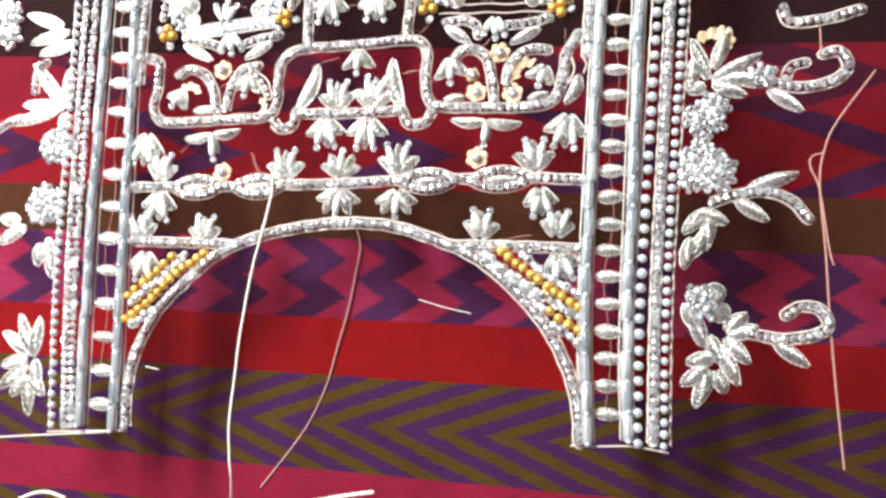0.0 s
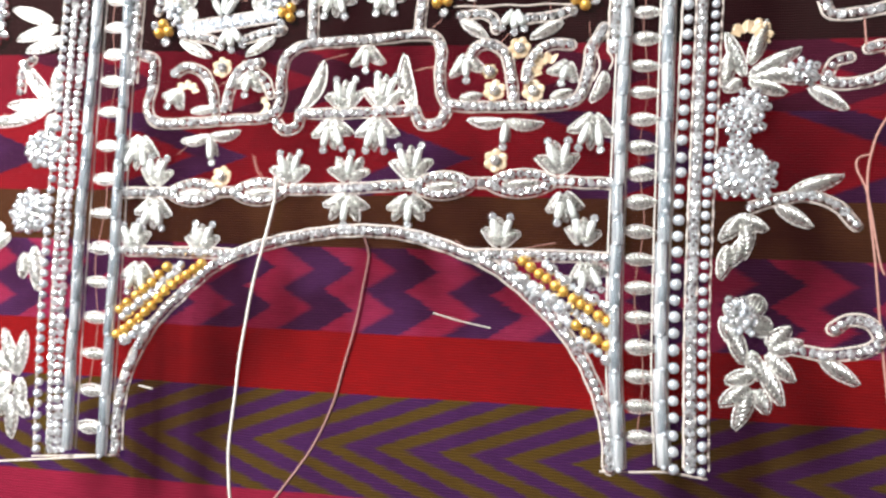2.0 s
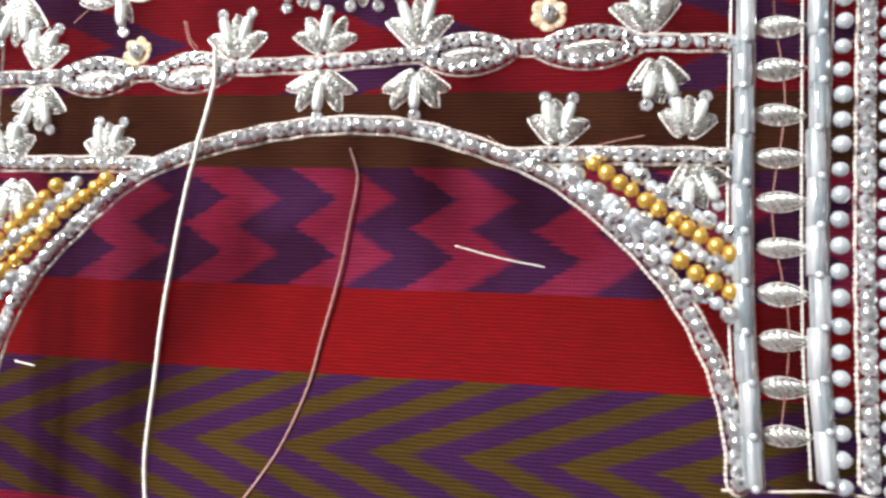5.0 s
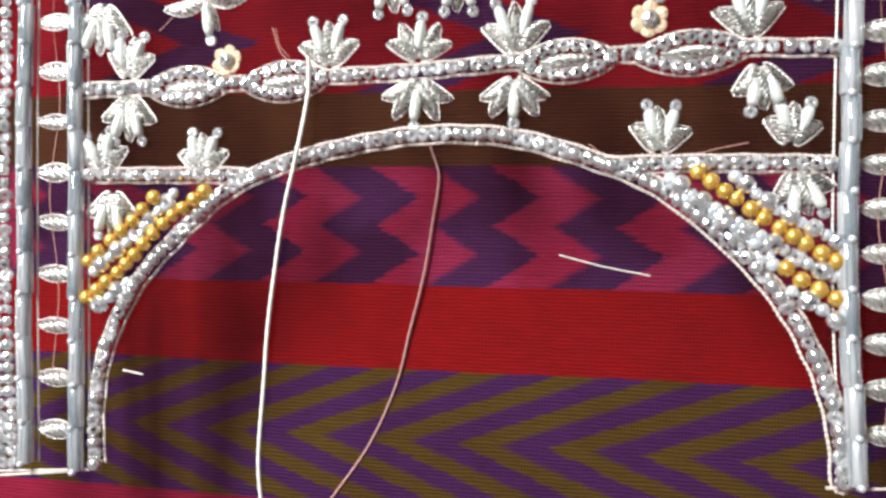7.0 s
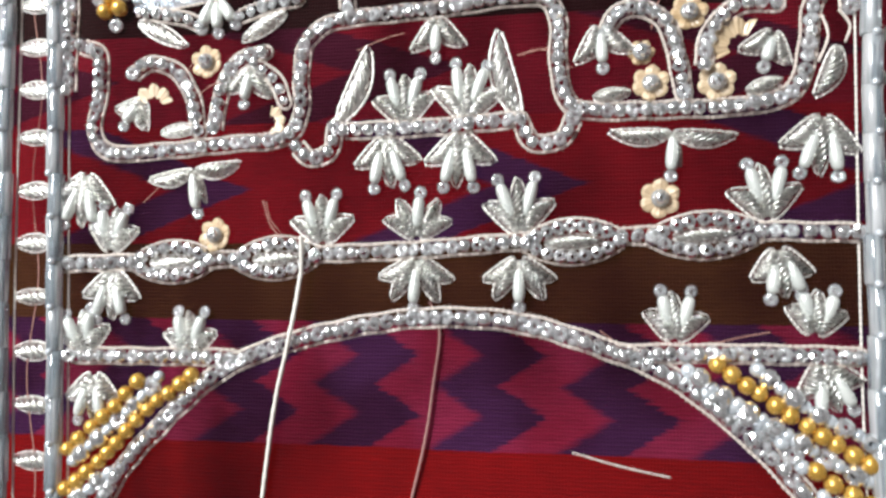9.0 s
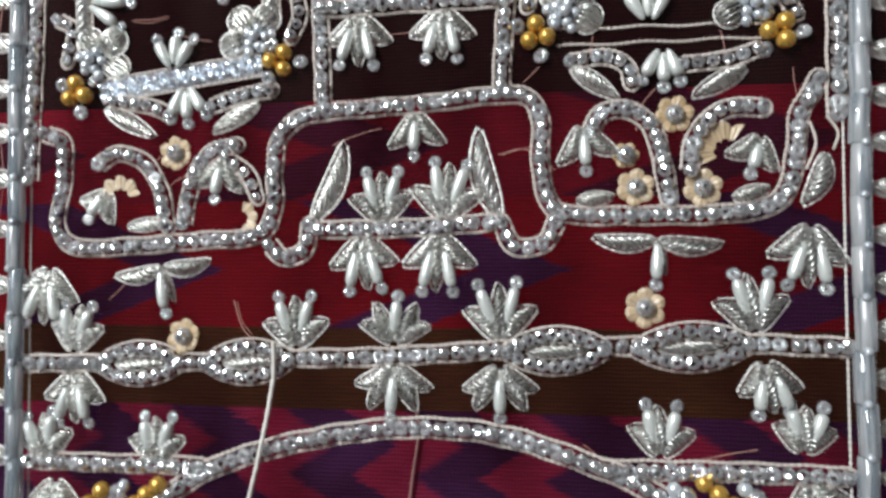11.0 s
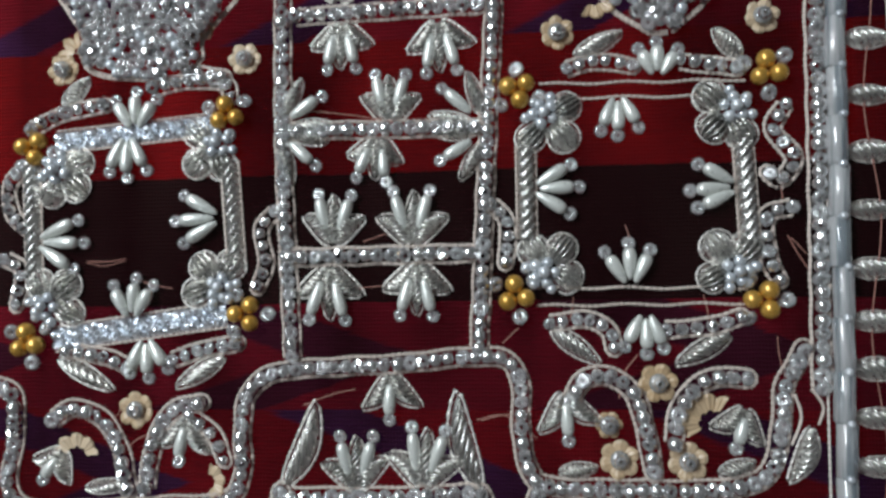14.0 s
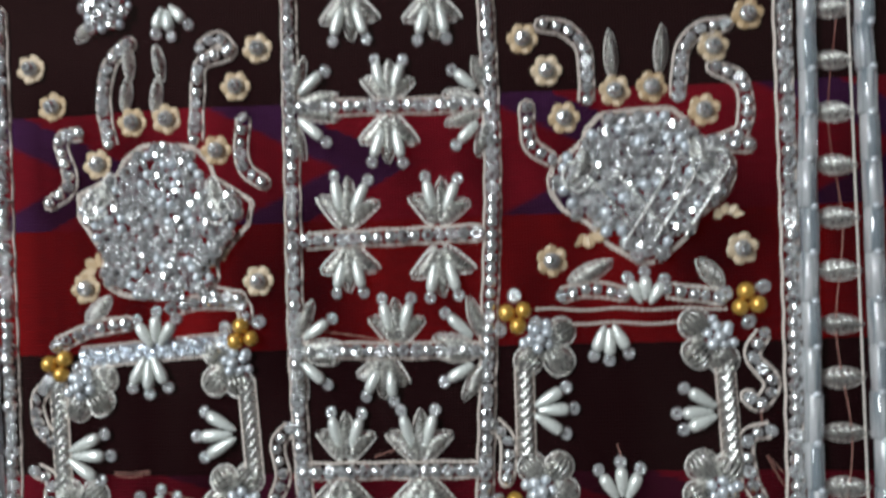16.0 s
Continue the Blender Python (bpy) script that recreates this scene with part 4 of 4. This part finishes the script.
bead_trim([(92.4, 101.2), (86.9, 99.3), (86.9, 90.1), (89.2, 84.3)], size=0.85)
bead_trim([(22.4, 102.2), (26.4, 97.8), (26.0, 88.3)], size=0.85)
# square frame with foil rails
gold_cluster(-95.8, 117.2, 30)
gold_cluster(-44.2, 125.4, 200)
gold_cluster(-94.6, 67.7, 80)
gold_cluster(-37.9, 75.2, 160)
foil_bar(-90.3, 119.1, -48.7, 123.1)
foil_bar(-88.4, 68.2, -42.8, 75.1, 5.6)
coil_rope(-94.4, 82.1, -97.0, 113.6)
coil_rope(-41.0, 87.1, -43.8, 114.1)
coil_rose(-88.1, 110.5, -40)
coil_rose(-47.7, 117.1, -140)
coil_rose(-89.7, 77.8, 50)
coil_rose(-45.7, 82.9, 130)
spray(-70.5, 120.4, -87, 13.1)
spray(-93.5, 93.0, -3, 15.3)
spray(-45.3, 99.1, -178, 14.4)
spray(-67.4, 73.6, 90, 12.1)
bead_trim([(-84.6, 65.5), (-74.7, 64.1), (-67.8, 61.4)], size=0.9)
bead_trim([(-56.7, 63.6), (-48.0, 66.5), (-40.1, 67.9)], size=0.9)
spray(-63.6, 69.2, -81, 12.1)
single_leaf(-86.8, 63.3, -27, 16.0, 4.0)
single_leaf(-43.6, 64.4, -148, 13.9, 4.0)
bead_trim([(-97.3, 122.5), (-88.0, 126.7), (-77.2, 128.6)], size=0.9)
bead_trim([(-64.3, 132.7), (-54.5, 134.5), (-45.4, 133.5), (-43.8, 129.8)], size=0.9)
spray(-68.5, 121.7, 92, 11.8)
single_leaf(-88.9, 129.0, 44, 9.4, 4.0)
bead_trim([(-31.4, 100.8), (-34.9, 95.9), (-33.3, 88.2), (-35.3, 81.9)], size=0.85)
bead_trim([(-98.4, 112.8), (-102.6, 107.7), (-101.3, 100.3), (-97.6, 96.6)], size=0.85)
bead_trim([(-102.7, 88.5), (-97.9, 85.6), (-99.0, 76.9)], size=0.85)
# beaded hearts with their sprays
heart(62.0, 163.8, 4, 44.3, 38.9)
heart(-67.4, 156.5, -3, 46.1, 41.0, 'bowl')
bead_trim([(-82.8, 178.1), (-85.0, 189.4), (-83.5, 200.6), (-77.7, 206.8)], size=0.9)
bead_trim([(-58.3, 178.9), (-57.9, 191.5), (-56.8, 200.2), (-49.1, 203.0)], size=0.9)
bead_trim([(-91.5, 181.6), (-97.3, 179.4), (-94.3, 167.4), (-99.8, 162.0)], size=0.9)
bead_trim([(-45.0, 184.7), (-45.0, 172.2), (-39.1, 166.6)], size=0.9)
bead_trim([(48.2, 186.5), (47.8, 199.4), (43.5, 205.7), (36.9, 207.5)], size=0.9)
bead_trim([(71.7, 187.1), (73.1, 199.0), (77.6, 204.7), (84.1, 205.9)], size=0.9)
bead_trim([(39.0, 171.1), (33.2, 175.8), (32.4, 185.6)], size=0.9)
bead_trim([(80.4, 174.2), (88.0, 178.4), (88.0, 190.1), (81.1, 194.6)], size=0.9)
bead_trim([(81.5, 174.2), (89.2, 173.9)], size=0.9)
bead_trim([(-55.2, 136.9), (-45.7, 135.3)], size=0.9)
sequin_flower(-106.6, 200.3, 0.92)
sequin_flower(-100.0, 189.2, 0.92)
sequin_flower(-86.4, 172.7, 0.92)
sequin_flower(-76.6, 184.3, 0.92)
sequin_flower(-66.8, 185.0, 0.92)
sequin_flower(-52.5, 175.9, 0.92)
sequin_flower(-47.1, 193.5, 0.92)
sequin_flower(-41.0, 203.9, 0.92)
sequin_flower(31.6, 203.9, 0.92)
sequin_flower(37.8, 195.1, 0.92)
sequin_flower(42.2, 182.3, 0.92)
sequin_flower(55.5, 189.2, 0.92)
sequin_flower(65.0, 189.9, 0.92)
sequin_flower(78.3, 183.4, 0.92)
sequin_flower(80.9, 200.1, 0.92)
sequin_flower(89.9, 208.3, 0.92)
sequin_flower(86.8, 147.2, 0.92)
sequin_flower(38.4, 144.5, 0.92)
sequin_flower(-40.4, 139.9, 0.92)
sequin_flower(-89.2, 138.2, 0.92)
arc_sequin(47.3, 153.8, -120, 1.0)
arc_sequin(-51.3, 143.0, 60, 1.0)
arc_sequin(-84.3, 142.0, 100, 1.0)
arc_sequin(83.6, 154.5, 20, 0.7)
single_leaf(-79.1, 187.6, 84, 9.6, 3.0)
single_leaf(-70.4, 187.2, 84, 9.7, 3.0)
single_leaf(54.9, 193.0, 92, 12.1, 3.0)
single_leaf(67.2, 194.0, 85, 12.0, 3.0)
spray(-67.1, 217.0, -76, 10.0)
bead_rose(-84.4, 216.3, 7)
bead_trim([(-57.3, 204.5), (-52.5, 207.1), (-48.4, 203.8)], size=0.85)
single_leaf(-78.5, 205.6, -84, 9.3, 3.0)
single_leaf(-70.3, 205.9, -78, 10.3, 3.0)
single_leaf(-89.3, 212.5, -132, 6.2, 3.4)
# upright borders
bugle_column([(106.1, -99.7), (102.4, -35.6), (102.4, 116.8), (103.9, 216.1)], 27, 4.6)
bugle_column([(121.7, -97.2), (119.0, -34.7), (118.0, 215.3)], 27, 4.6)
bugle_column([(-99.1, -115.0), (-103.8, -47.0), (-112.9, 83.1), (-122.2, 216.1)], 27, 4.4)
bugle_column([(-115.4, -114.2), (-122.3, -22.3), (-128.1, 83.4), (-135.4, 216.1)], 27, 4.4)
bud_rungs((108.3, -93.4), (118.9, -93.4), (105.0, -6.5), (116.3, -6.5), 8)
bud_rungs((105.0, -6.5), (116.3, -6.5), (105.0, 80.4), (115.9, 80.4), 8)
bud_rungs((105.0, 80.4), (115.9, 80.4), (105.5, 148.2), (115.7, 148.2), 5)
bud_rungs((105.5, 148.2), (115.7, 148.2), (106.5, 216.1), (115.4, 215.3), 5)
bud_rungs((-101.9, -112.0), (-113.0, -112.0), (-107.1, -37.0), (-118.6, -37.0), 5)
bud_rungs((-107.1, -37.0), (-118.6, -37.0), (-112.3, 38.0), (-123.0, 38.0), 5)
bud_rungs((-112.3, 38.0), (-123.0, 38.0), (-118.6, 127.0), (-127.9, 127.0), 7)
bud_rungs((-118.6, 127.0), (-127.9, 127.0), (-124.8, 216.1), (-132.8, 216.1), 7)
loose_thread([(112.2, -90), (113.6, -63), (109.6, -36), (112.2, -9), (109.4, 18), (112.0, 45), (109.3, 72), (112.0, 99), (109.2, 126), (112.0, 153), (109.6, 180), (112.4, 207)], 0.16, BROWN_THREAD, 'fine brown thread running from bud to bud', 0.3, 'fine_thread')
loose_thread([(-110.2, -90), (-109.4, -63), (-114.2, -36), (-113.2, -9), (-117.6, 18), (-116.6, 45), (-121.0, 72), (-120.0, 99), (-124.4, 126), (-123.4, 153), (-127.8, 180), (-126.8, 207)], 0.16, BROWN_THREAD, 'fine brown thread running from bud to bud', 0.3, 'fine_thread')
bead_trim([(125.0, -97.9), (124.0, -34.4), (125.8, 79.4), (128.0, 216.1)], bead='grey', gap=6.0, size=1.65, cords=1, label='upright row of large silver pearls')
bead_trim([(131.0, -97.3), (129.8, -34.1), (130.8, 79.2), (132.0, 216.1)], gap=3.2, size=1.1, cords=2, side=2.0, label='upright row of silver crystals')
bead_trim([(135.0, -97.9), (133.9, -33.9), (136.0, 79.1), (138.5, 216.1)], bead='grey', gap=4.6, size=1.4, cords=1, side=-2.6, label='upright row of large silver pearls')
bead_trim([(-120.3, -114.6), (-127.6, -48.3), (-131.7, 17.1), (-135.0, 83.5), (-141.6, 216.1)], gap=3.4, cords=0, label='upright row of silver crystals')
bead_trim([(-123.6, -114.9), (-131.1, -48.5), (-136.1, 17.1), (-140.1, 83.7), (-148.1, 216.1)], gap=3.4, cords=1, label='upright row of silver crystals')
bead_trim([(-129.7, -115.5), (-136.8, -48.8), (-140.6, 17.0), (-144.7, 83.7), (-152.8, 216.1)], bead='grey', gap=4.6, size=1.4, cords=1, label='upright row of large silver pearls')
bead_trim([(98.0, 59.5), (98.7, 138.6), (98.6, 216.3)])
bead_trim([(-107.4, 43.6), (-109.2, 92.6), (-113.3, 159.9), (-116.7, 216.1)])
loose_thread([(99.7, -101.4), (111.1, -100.5), (123.4, -99.3), (137.5, -100.3)], 0.45, CORD, 'beige cord closing the foot of the border', 0.5, 'foot_cord')
loose_thread([(-132.3, -118.7), (-114.4, -116.7), (-91.6, -114.3)], 0.45, CORD, 'beige cord closing the foot of the border', 0.5, 'foot_cord')
loose_thread([(-167.3, -125.2), (-139.0, -121.0), (-100.9, -115.7)], 0.45, CORD, 'beige cord closing the foot of the border', 0.5, 'foot_cord')
# side sprays beyond the borders
bead_trim([(168.6, 49.4), (179.7, 46.5), (191.7, 48.3), (199.2, 54.3), (196.7, 61.1), (190.3, 60.3)], size=0.95)
bead_trim([(176.1, 49.9), (178.7, 55.1), (183.7, 56.7)], size=0.8)
single_leaf(170.0, 45.3, -33, 15.2, 4.5)
single_leaf(148.9, 49.5, 30, 20.4, 4.6)
single_leaf(148.9, 48.3, 7, 18.7, 4.6)
single_leaf(149.0, 47.2, -19, 13.2, 4.6)
single_leaf(146.8, 49.5, 111, 17.5, 4.6)
single_leaf(145.8, 47.2, -151, 7.1, 4.6)
single_leaf(142.4, 58.8, -102, 14.3, 4.6)
single_leaf(148.9, 54.1, 70, 17.5, 4.6)
single_leaf(153.1, 51.8, -16, 17.1, 4.6)
arc_sequin(147.7, 63.5, 10, 1.2)
arc_sequin(150.8, 65.8, -40, 1.0)
bead_rose(167.5, 51.3, 5)
bead_rose(146.1, 32.2, 8.2)
bead_rose(149.5, 37.9, 6)
bead_rose(145.3, 15.2, 8.5)
bead_rose(150.6, 10.8, 8.5)
bead_rose(141.7, 8.3, 6)
bead_trim([(149.7, -1.5), (157.8, 1.5), (169.9, 3.8), (179.8, 0.2), (186.0, -6.7)], size=0.95)
single_leaf(163.8, 4.9, 20, 18.6, 4.6)
single_leaf(158.9, -0.1, -32, 14.1, 4.6)
single_leaf(147.7, -4.8, -131, 12.2, 4.6)
single_leaf(149.8, -5.9, -97, 14.4, 4.6)
single_leaf(142.8, -16.0, -103, 12.5, 4.6)
single_leaf(145.7, -4.9, -24, 11.1, 4.6)
single_leaf(149.9, -11.3, -119, 14.2, 4.6)
coil_rose(149.4, -42.7, 60)
bead_rose(146.3, -40.7, 6)
bead_trim([(165.3, -52.1), (176.0, -53.5), (187.4, -51.6), (193.5, -47.6), (190.9, -41.6), (183.6, -40.6), (178.3, -44.4)], size=0.95)
single_leaf(174.4, -55.0, -33, 14.5, 4.6)
single_leaf(156.5, -51.7, 41, 10.3, 5.0)
single_leaf(157.5, -53.7, 20, 11.4, 5.0)
single_leaf(156.5, -54.8, -44, 12.4, 5.0)
single_leaf(154.6, -58.1, -63, 15.6, 5.0)
single_leaf(152.7, -62.4, -164, 10.4, 5.0)
single_leaf(150.7, -66.7, -144, 12.0, 5.0)
single_leaf(151.7, -67.7, -112, 15.0, 5.0)
single_leaf(153.7, -67.5, -69, 8.6, 5.0)
single_leaf(144.4, -46.2, -71, 13.0, 5.0)
single_leaf(141.3, -42.1, -68, 11.1, 5.0)
single_leaf(150.5, -54.2, -67, 10.9, 5.0)
bead_trim([(174.6, 79.5), (177.6, 73.6), (189.8, 74.5), (203.7, 78.8)], size=0.95)
bead_rose(-148.0, -15.4, 9.5)
bead_rose(-145.9, 12.8, 8.5)
bead_rose(-183.4, 76.4, 9.5)
bead_rose(-179.2, 66.5, 6)
single_leaf(-146.1, 33.3, 133, 26.7, 5.2)
single_leaf(-145.9, 31.9, 177, 21.5, 5.2)
single_leaf(-148.7, 30.5, -163, 24.3, 5.2)
single_leaf(-144.4, 31.9, 94, 18.0, 5.2)
single_leaf(-145.4, 29.2, -82, 9.7, 5.2)
single_leaf(-148.7, 69.6, -164, 19.9, 5.2)
single_leaf(-152.2, 72.5, 163, 20.5, 5.2)
single_leaf(-144.8, 63.9, -163, 18.3, 5.2)
single_leaf(-144.9, -31.0, -77, 18.5, 5.2)
single_leaf(-157.6, -26.3, -148, 16.1, 5.2)
single_leaf(-148.9, -33.8, -89, 10.5, 5.2)
single_leaf(-161.0, -23.8, 175, 10.7, 5.2)
single_leaf(-146.4, -84.9, 149, 17.2, 5.2)
single_leaf(-146.4, -84.9, 113, 18.7, 5.2)
single_leaf(-144.8, -86.0, 85, 17.8, 5.2)
single_leaf(-147.4, -87.5, -164, 13.1, 5.2)
single_leaf(-147.0, -90.0, -139, 16.9, 5.2)
single_leaf(-143.1, -87.2, -81, 14.8, 5.2)
single_leaf(-145.6, -94.8, -83, 17.2, 5.2)
single_leaf(-146.8, -94.9, -125, 11.4, 5.2)
single_leaf(-144.5, -94.7, -47, 11.1, 5.2)
bead_trim([(-183.4, 17.6), (-175.0, 23.3), (-167.8, 26.2)], size=0.9)
bead_trim([(-162.2, 38.7), (-162.4, 49.9), (-158.5, 54.1)], size=0.9)
# loose threads and a scrap
loose_thread([(-80.8, 87.9), (-76.0, 87.0), (-69.8, 88.3)], 0.13, BROWN_THREAD, 'fine loose brown fibre lying on the net', 0.5, 'loose_fibre')
loose_thread([(-68.1, 83.9), (-62.6, 82.3), (-57.2, 81.3)], 0.13, BROWN_THREAD, 'fine loose brown fibre lying on the net', 0.5, 'loose_fibre')
loose_thread([(42.0, 80.0), (41.7, 76.6), (40.4, 72.6)], 0.13, BROWN_THREAD, 'fine loose brown fibre lying on the net', 0.5, 'loose_fibre')
loose_thread([(72.1, 80.7), (73.0, 76.7), (73.6, 71.4)], 0.13, BROWN_THREAD, 'fine loose brown fibre lying on the net', 0.5, 'loose_fibre')
loose_thread([(55.4, 93.9), (54.2, 97.4)], 0.13, BROWN_THREAD, 'fine loose brown fibre lying on the net', 0.5, 'loose_fibre')
loose_thread([(-70.6, 36.6), (-66.2, 43.1), (-60.2, 46.0)], 0.13, BROWN_THREAD, 'fine loose brown fibre lying on the net', 0.5, 'loose_fibre')
loose_thread([(-68.8, 53.1), (-73.2, 45.2)], 0.13, BROWN_THREAD, 'fine loose brown fibre lying on the net', 0.5, 'loose_fibre')
loose_thread([(-46.7, 12.4), (-45.1, 7.6), (-42.1, 4.2)], 0.13, BROWN_THREAD, 'fine loose brown fibre lying on the net', 0.5, 'loose_fibre')
loose_thread([(-23.1, 53.1), (-16.0, 55.9), (-10.3, 57.3)], 0.13, BROWN_THREAD, 'fine loose brown fibre lying on the net', 0.5, 'loose_fibre')
loose_thread([(20.3, 50.4), (24.4, 51.7), (28.4, 52.4)], 0.13, BROWN_THREAD, 'fine loose brown fibre lying on the net', 0.5, 'loose_fibre')
loose_thread([(90.1, 106.8), (90.6, 102.1)], 0.13, BROWN_THREAD, 'fine loose brown fibre lying on the net', 0.5, 'loose_fibre')
loose_thread([(88.5, 71.2), (88.7, 67.3), (89.5, 63.3)], 0.13, BROWN_THREAD, 'fine loose brown fibre lying on the net', 0.5, 'loose_fibre')
loose_thread([(-9.0, 93.2), (-3.3, 95.1)], 0.13, BROWN_THREAD, 'fine loose brown fibre lying on the net', 0.5, 'loose_fibre')
loose_thread([(-9.7, 81.8), (-3.3, 82.4)], 0.13, BROWN_THREAD, 'fine loose brown fibre lying on the net', 0.5, 'loose_fibre')
loose_thread([(-82.3, 12.1), (-77.8, 16.4)], 0.13, BROWN_THREAD, 'fine loose brown fibre lying on the net', 0.5, 'loose_fibre')
loose_thread([(92.2, 94.1), (95.8, 90.0)], 0.13, BROWN_THREAD, 'fine loose brown fibre lying on the net', 0.5, 'loose_fibre')
loose_thread([(25.2, 68.7), (27.9, 71.4), (29.3, 72.7)], 0.13, BROWN_THREAD, 'fine loose brown fibre lying on the net', 0.5, 'loose_fibre')
hanging_thread([(-35.0, 3.0, 4.5), (-35.3, -6, 2.6), (-37, -22.5, 4.6), (-40.8, -39, 2.2), (-42.9, -57, 1.6), (-44.1, -72, 1.3), (-44.4, -86, 1.2), (-44.9, -107, 1.0), (-43.4, -121, 0.6), (-42, -137, -2), (-43, -170, -12), (-44, -230, -36)], 0.62, WHITE_THREAD, 'thick white thread hanging loose from the vine')
loose_thread([(-8.6, -13.0), (-5.6, -20.5), (-5.2, -26.0), (-6.5, -37.2), (-7.9, -50.0), (-9.9, -61.5), (-12.6, -74.0), (-16.2, -91.0), (-24.0, -110.5), (-35.0, -128.0), (-45.3, -142.9)], 0.5, PINK_THREAD, 'thin pinkish thread lying loose on the blanket', -39.0, 'loose_thread')
loose_thread([(209.3, 53.8), (195.5, 32.7), (191.1, 21.6), (189.5, 7.4), (192.3, -20.2), (194.1, -43.0), (196.7, -71.1), (199.7, -100.3)], 0.45, BROWN_THREAD, 'thin brown thread lying loose on the net', 0.7, 'loose_thread')
loose_thread([(191.1, 20.1), (186.6, 18.3), (186.2, 13.9), (189.5, 5.3), (193.3, -18.1), (195.1, -24.3)], 0.4, BROWN_THREAD, 'thin brown thread lying loose on the net', 0.7, 'loose_thread')
loose_thread([(34.3, -47.9), (45.5, -50.4), (57.0, -52.2)], 0.24, WHITE_THREAD, 'short stiff white thread scrap', 2.4, 'thread_scrap')
# one plain strand drawn in place of a string of white beads
loose_thread([(-17.3, -138.2), (-2.7, -134.2), (9.2, -130.8), (22.2, -127.7)], 1.0, WHITE_THREAD, 'thick white strand in place of a string of white beads', 1.1, 'thread_scrap')
loose_thread([(-146.0, -152.9), (-138.1, -147.6), (-128.4, -144.7), (-118.1, -146.2)], 0.9, CORD, 'curved beige cord end', 0.9, 'cord_end')
loose_thread([(188.8, 73.0), (189.4, 61.3)], 0.35, BROWN_THREAD, 'fine stray thread end on the net', 0.4, 'thread_end')
loose_thread([(-87.4, -85.8), (-80.6, -86.7)], 0.3, WHITE_THREAD, 'short stiff white thread scrap', 0.5, 'thread_scrap')
loose_thread([(-80.2, 88.1), (-74.8, 88.1), (-69.9, 88.9)], 0.16, BROWN_THREAD, 'fine stray thread end on the net', 0.3, 'thread_end')
loose_thread([(-23.2, 126.3), (-11.7, 124.8), (-0.4, 122.8)], 0.16, BROWN_THREAD, 'fine stray thread end on the net', 0.3, 'thread_end')
loose_thread([(19.3, 50.6), (26.2, 51.7), (33.8, 46.4)], 0.16, BROWN_THREAD, 'fine stray thread end on the net', 0.3, 'thread_end')
loose_thread([(40.7, -18.8), (44.4, -21.7), (47.4, -25.3)], 0.16, BROWN_THREAD, 'fine stray thread end on the net', 0.3, 'thread_end')
loose_thread([(68.0, -20.8), (73.3, -19.3), (79.8, -17.9)], 0.16, BROWN_THREAD, 'fine stray thread end on the net', 0.3, 'thread_end')
loose_thread([(52.5, 56.3), (53.2, 61.5), (57.0, 66.7)], 0.16, BROWN_THREAD, 'fine stray thread end on the net', 0.3, 'thread_end')
loose_thread([(-47.7, 12.8), (-45.2, 6.3), (-41.9, 2.8)], 0.16, BROWN_THREAD, 'fine stray thread end on the net', 0.3, 'thread_end')
loose_thread([(91.5, 94.7), (93.8, 90.1), (96.7, 85.6)], 0.16, BROWN_THREAD, 'fine stray thread end on the net', 0.3, 'thread_end')
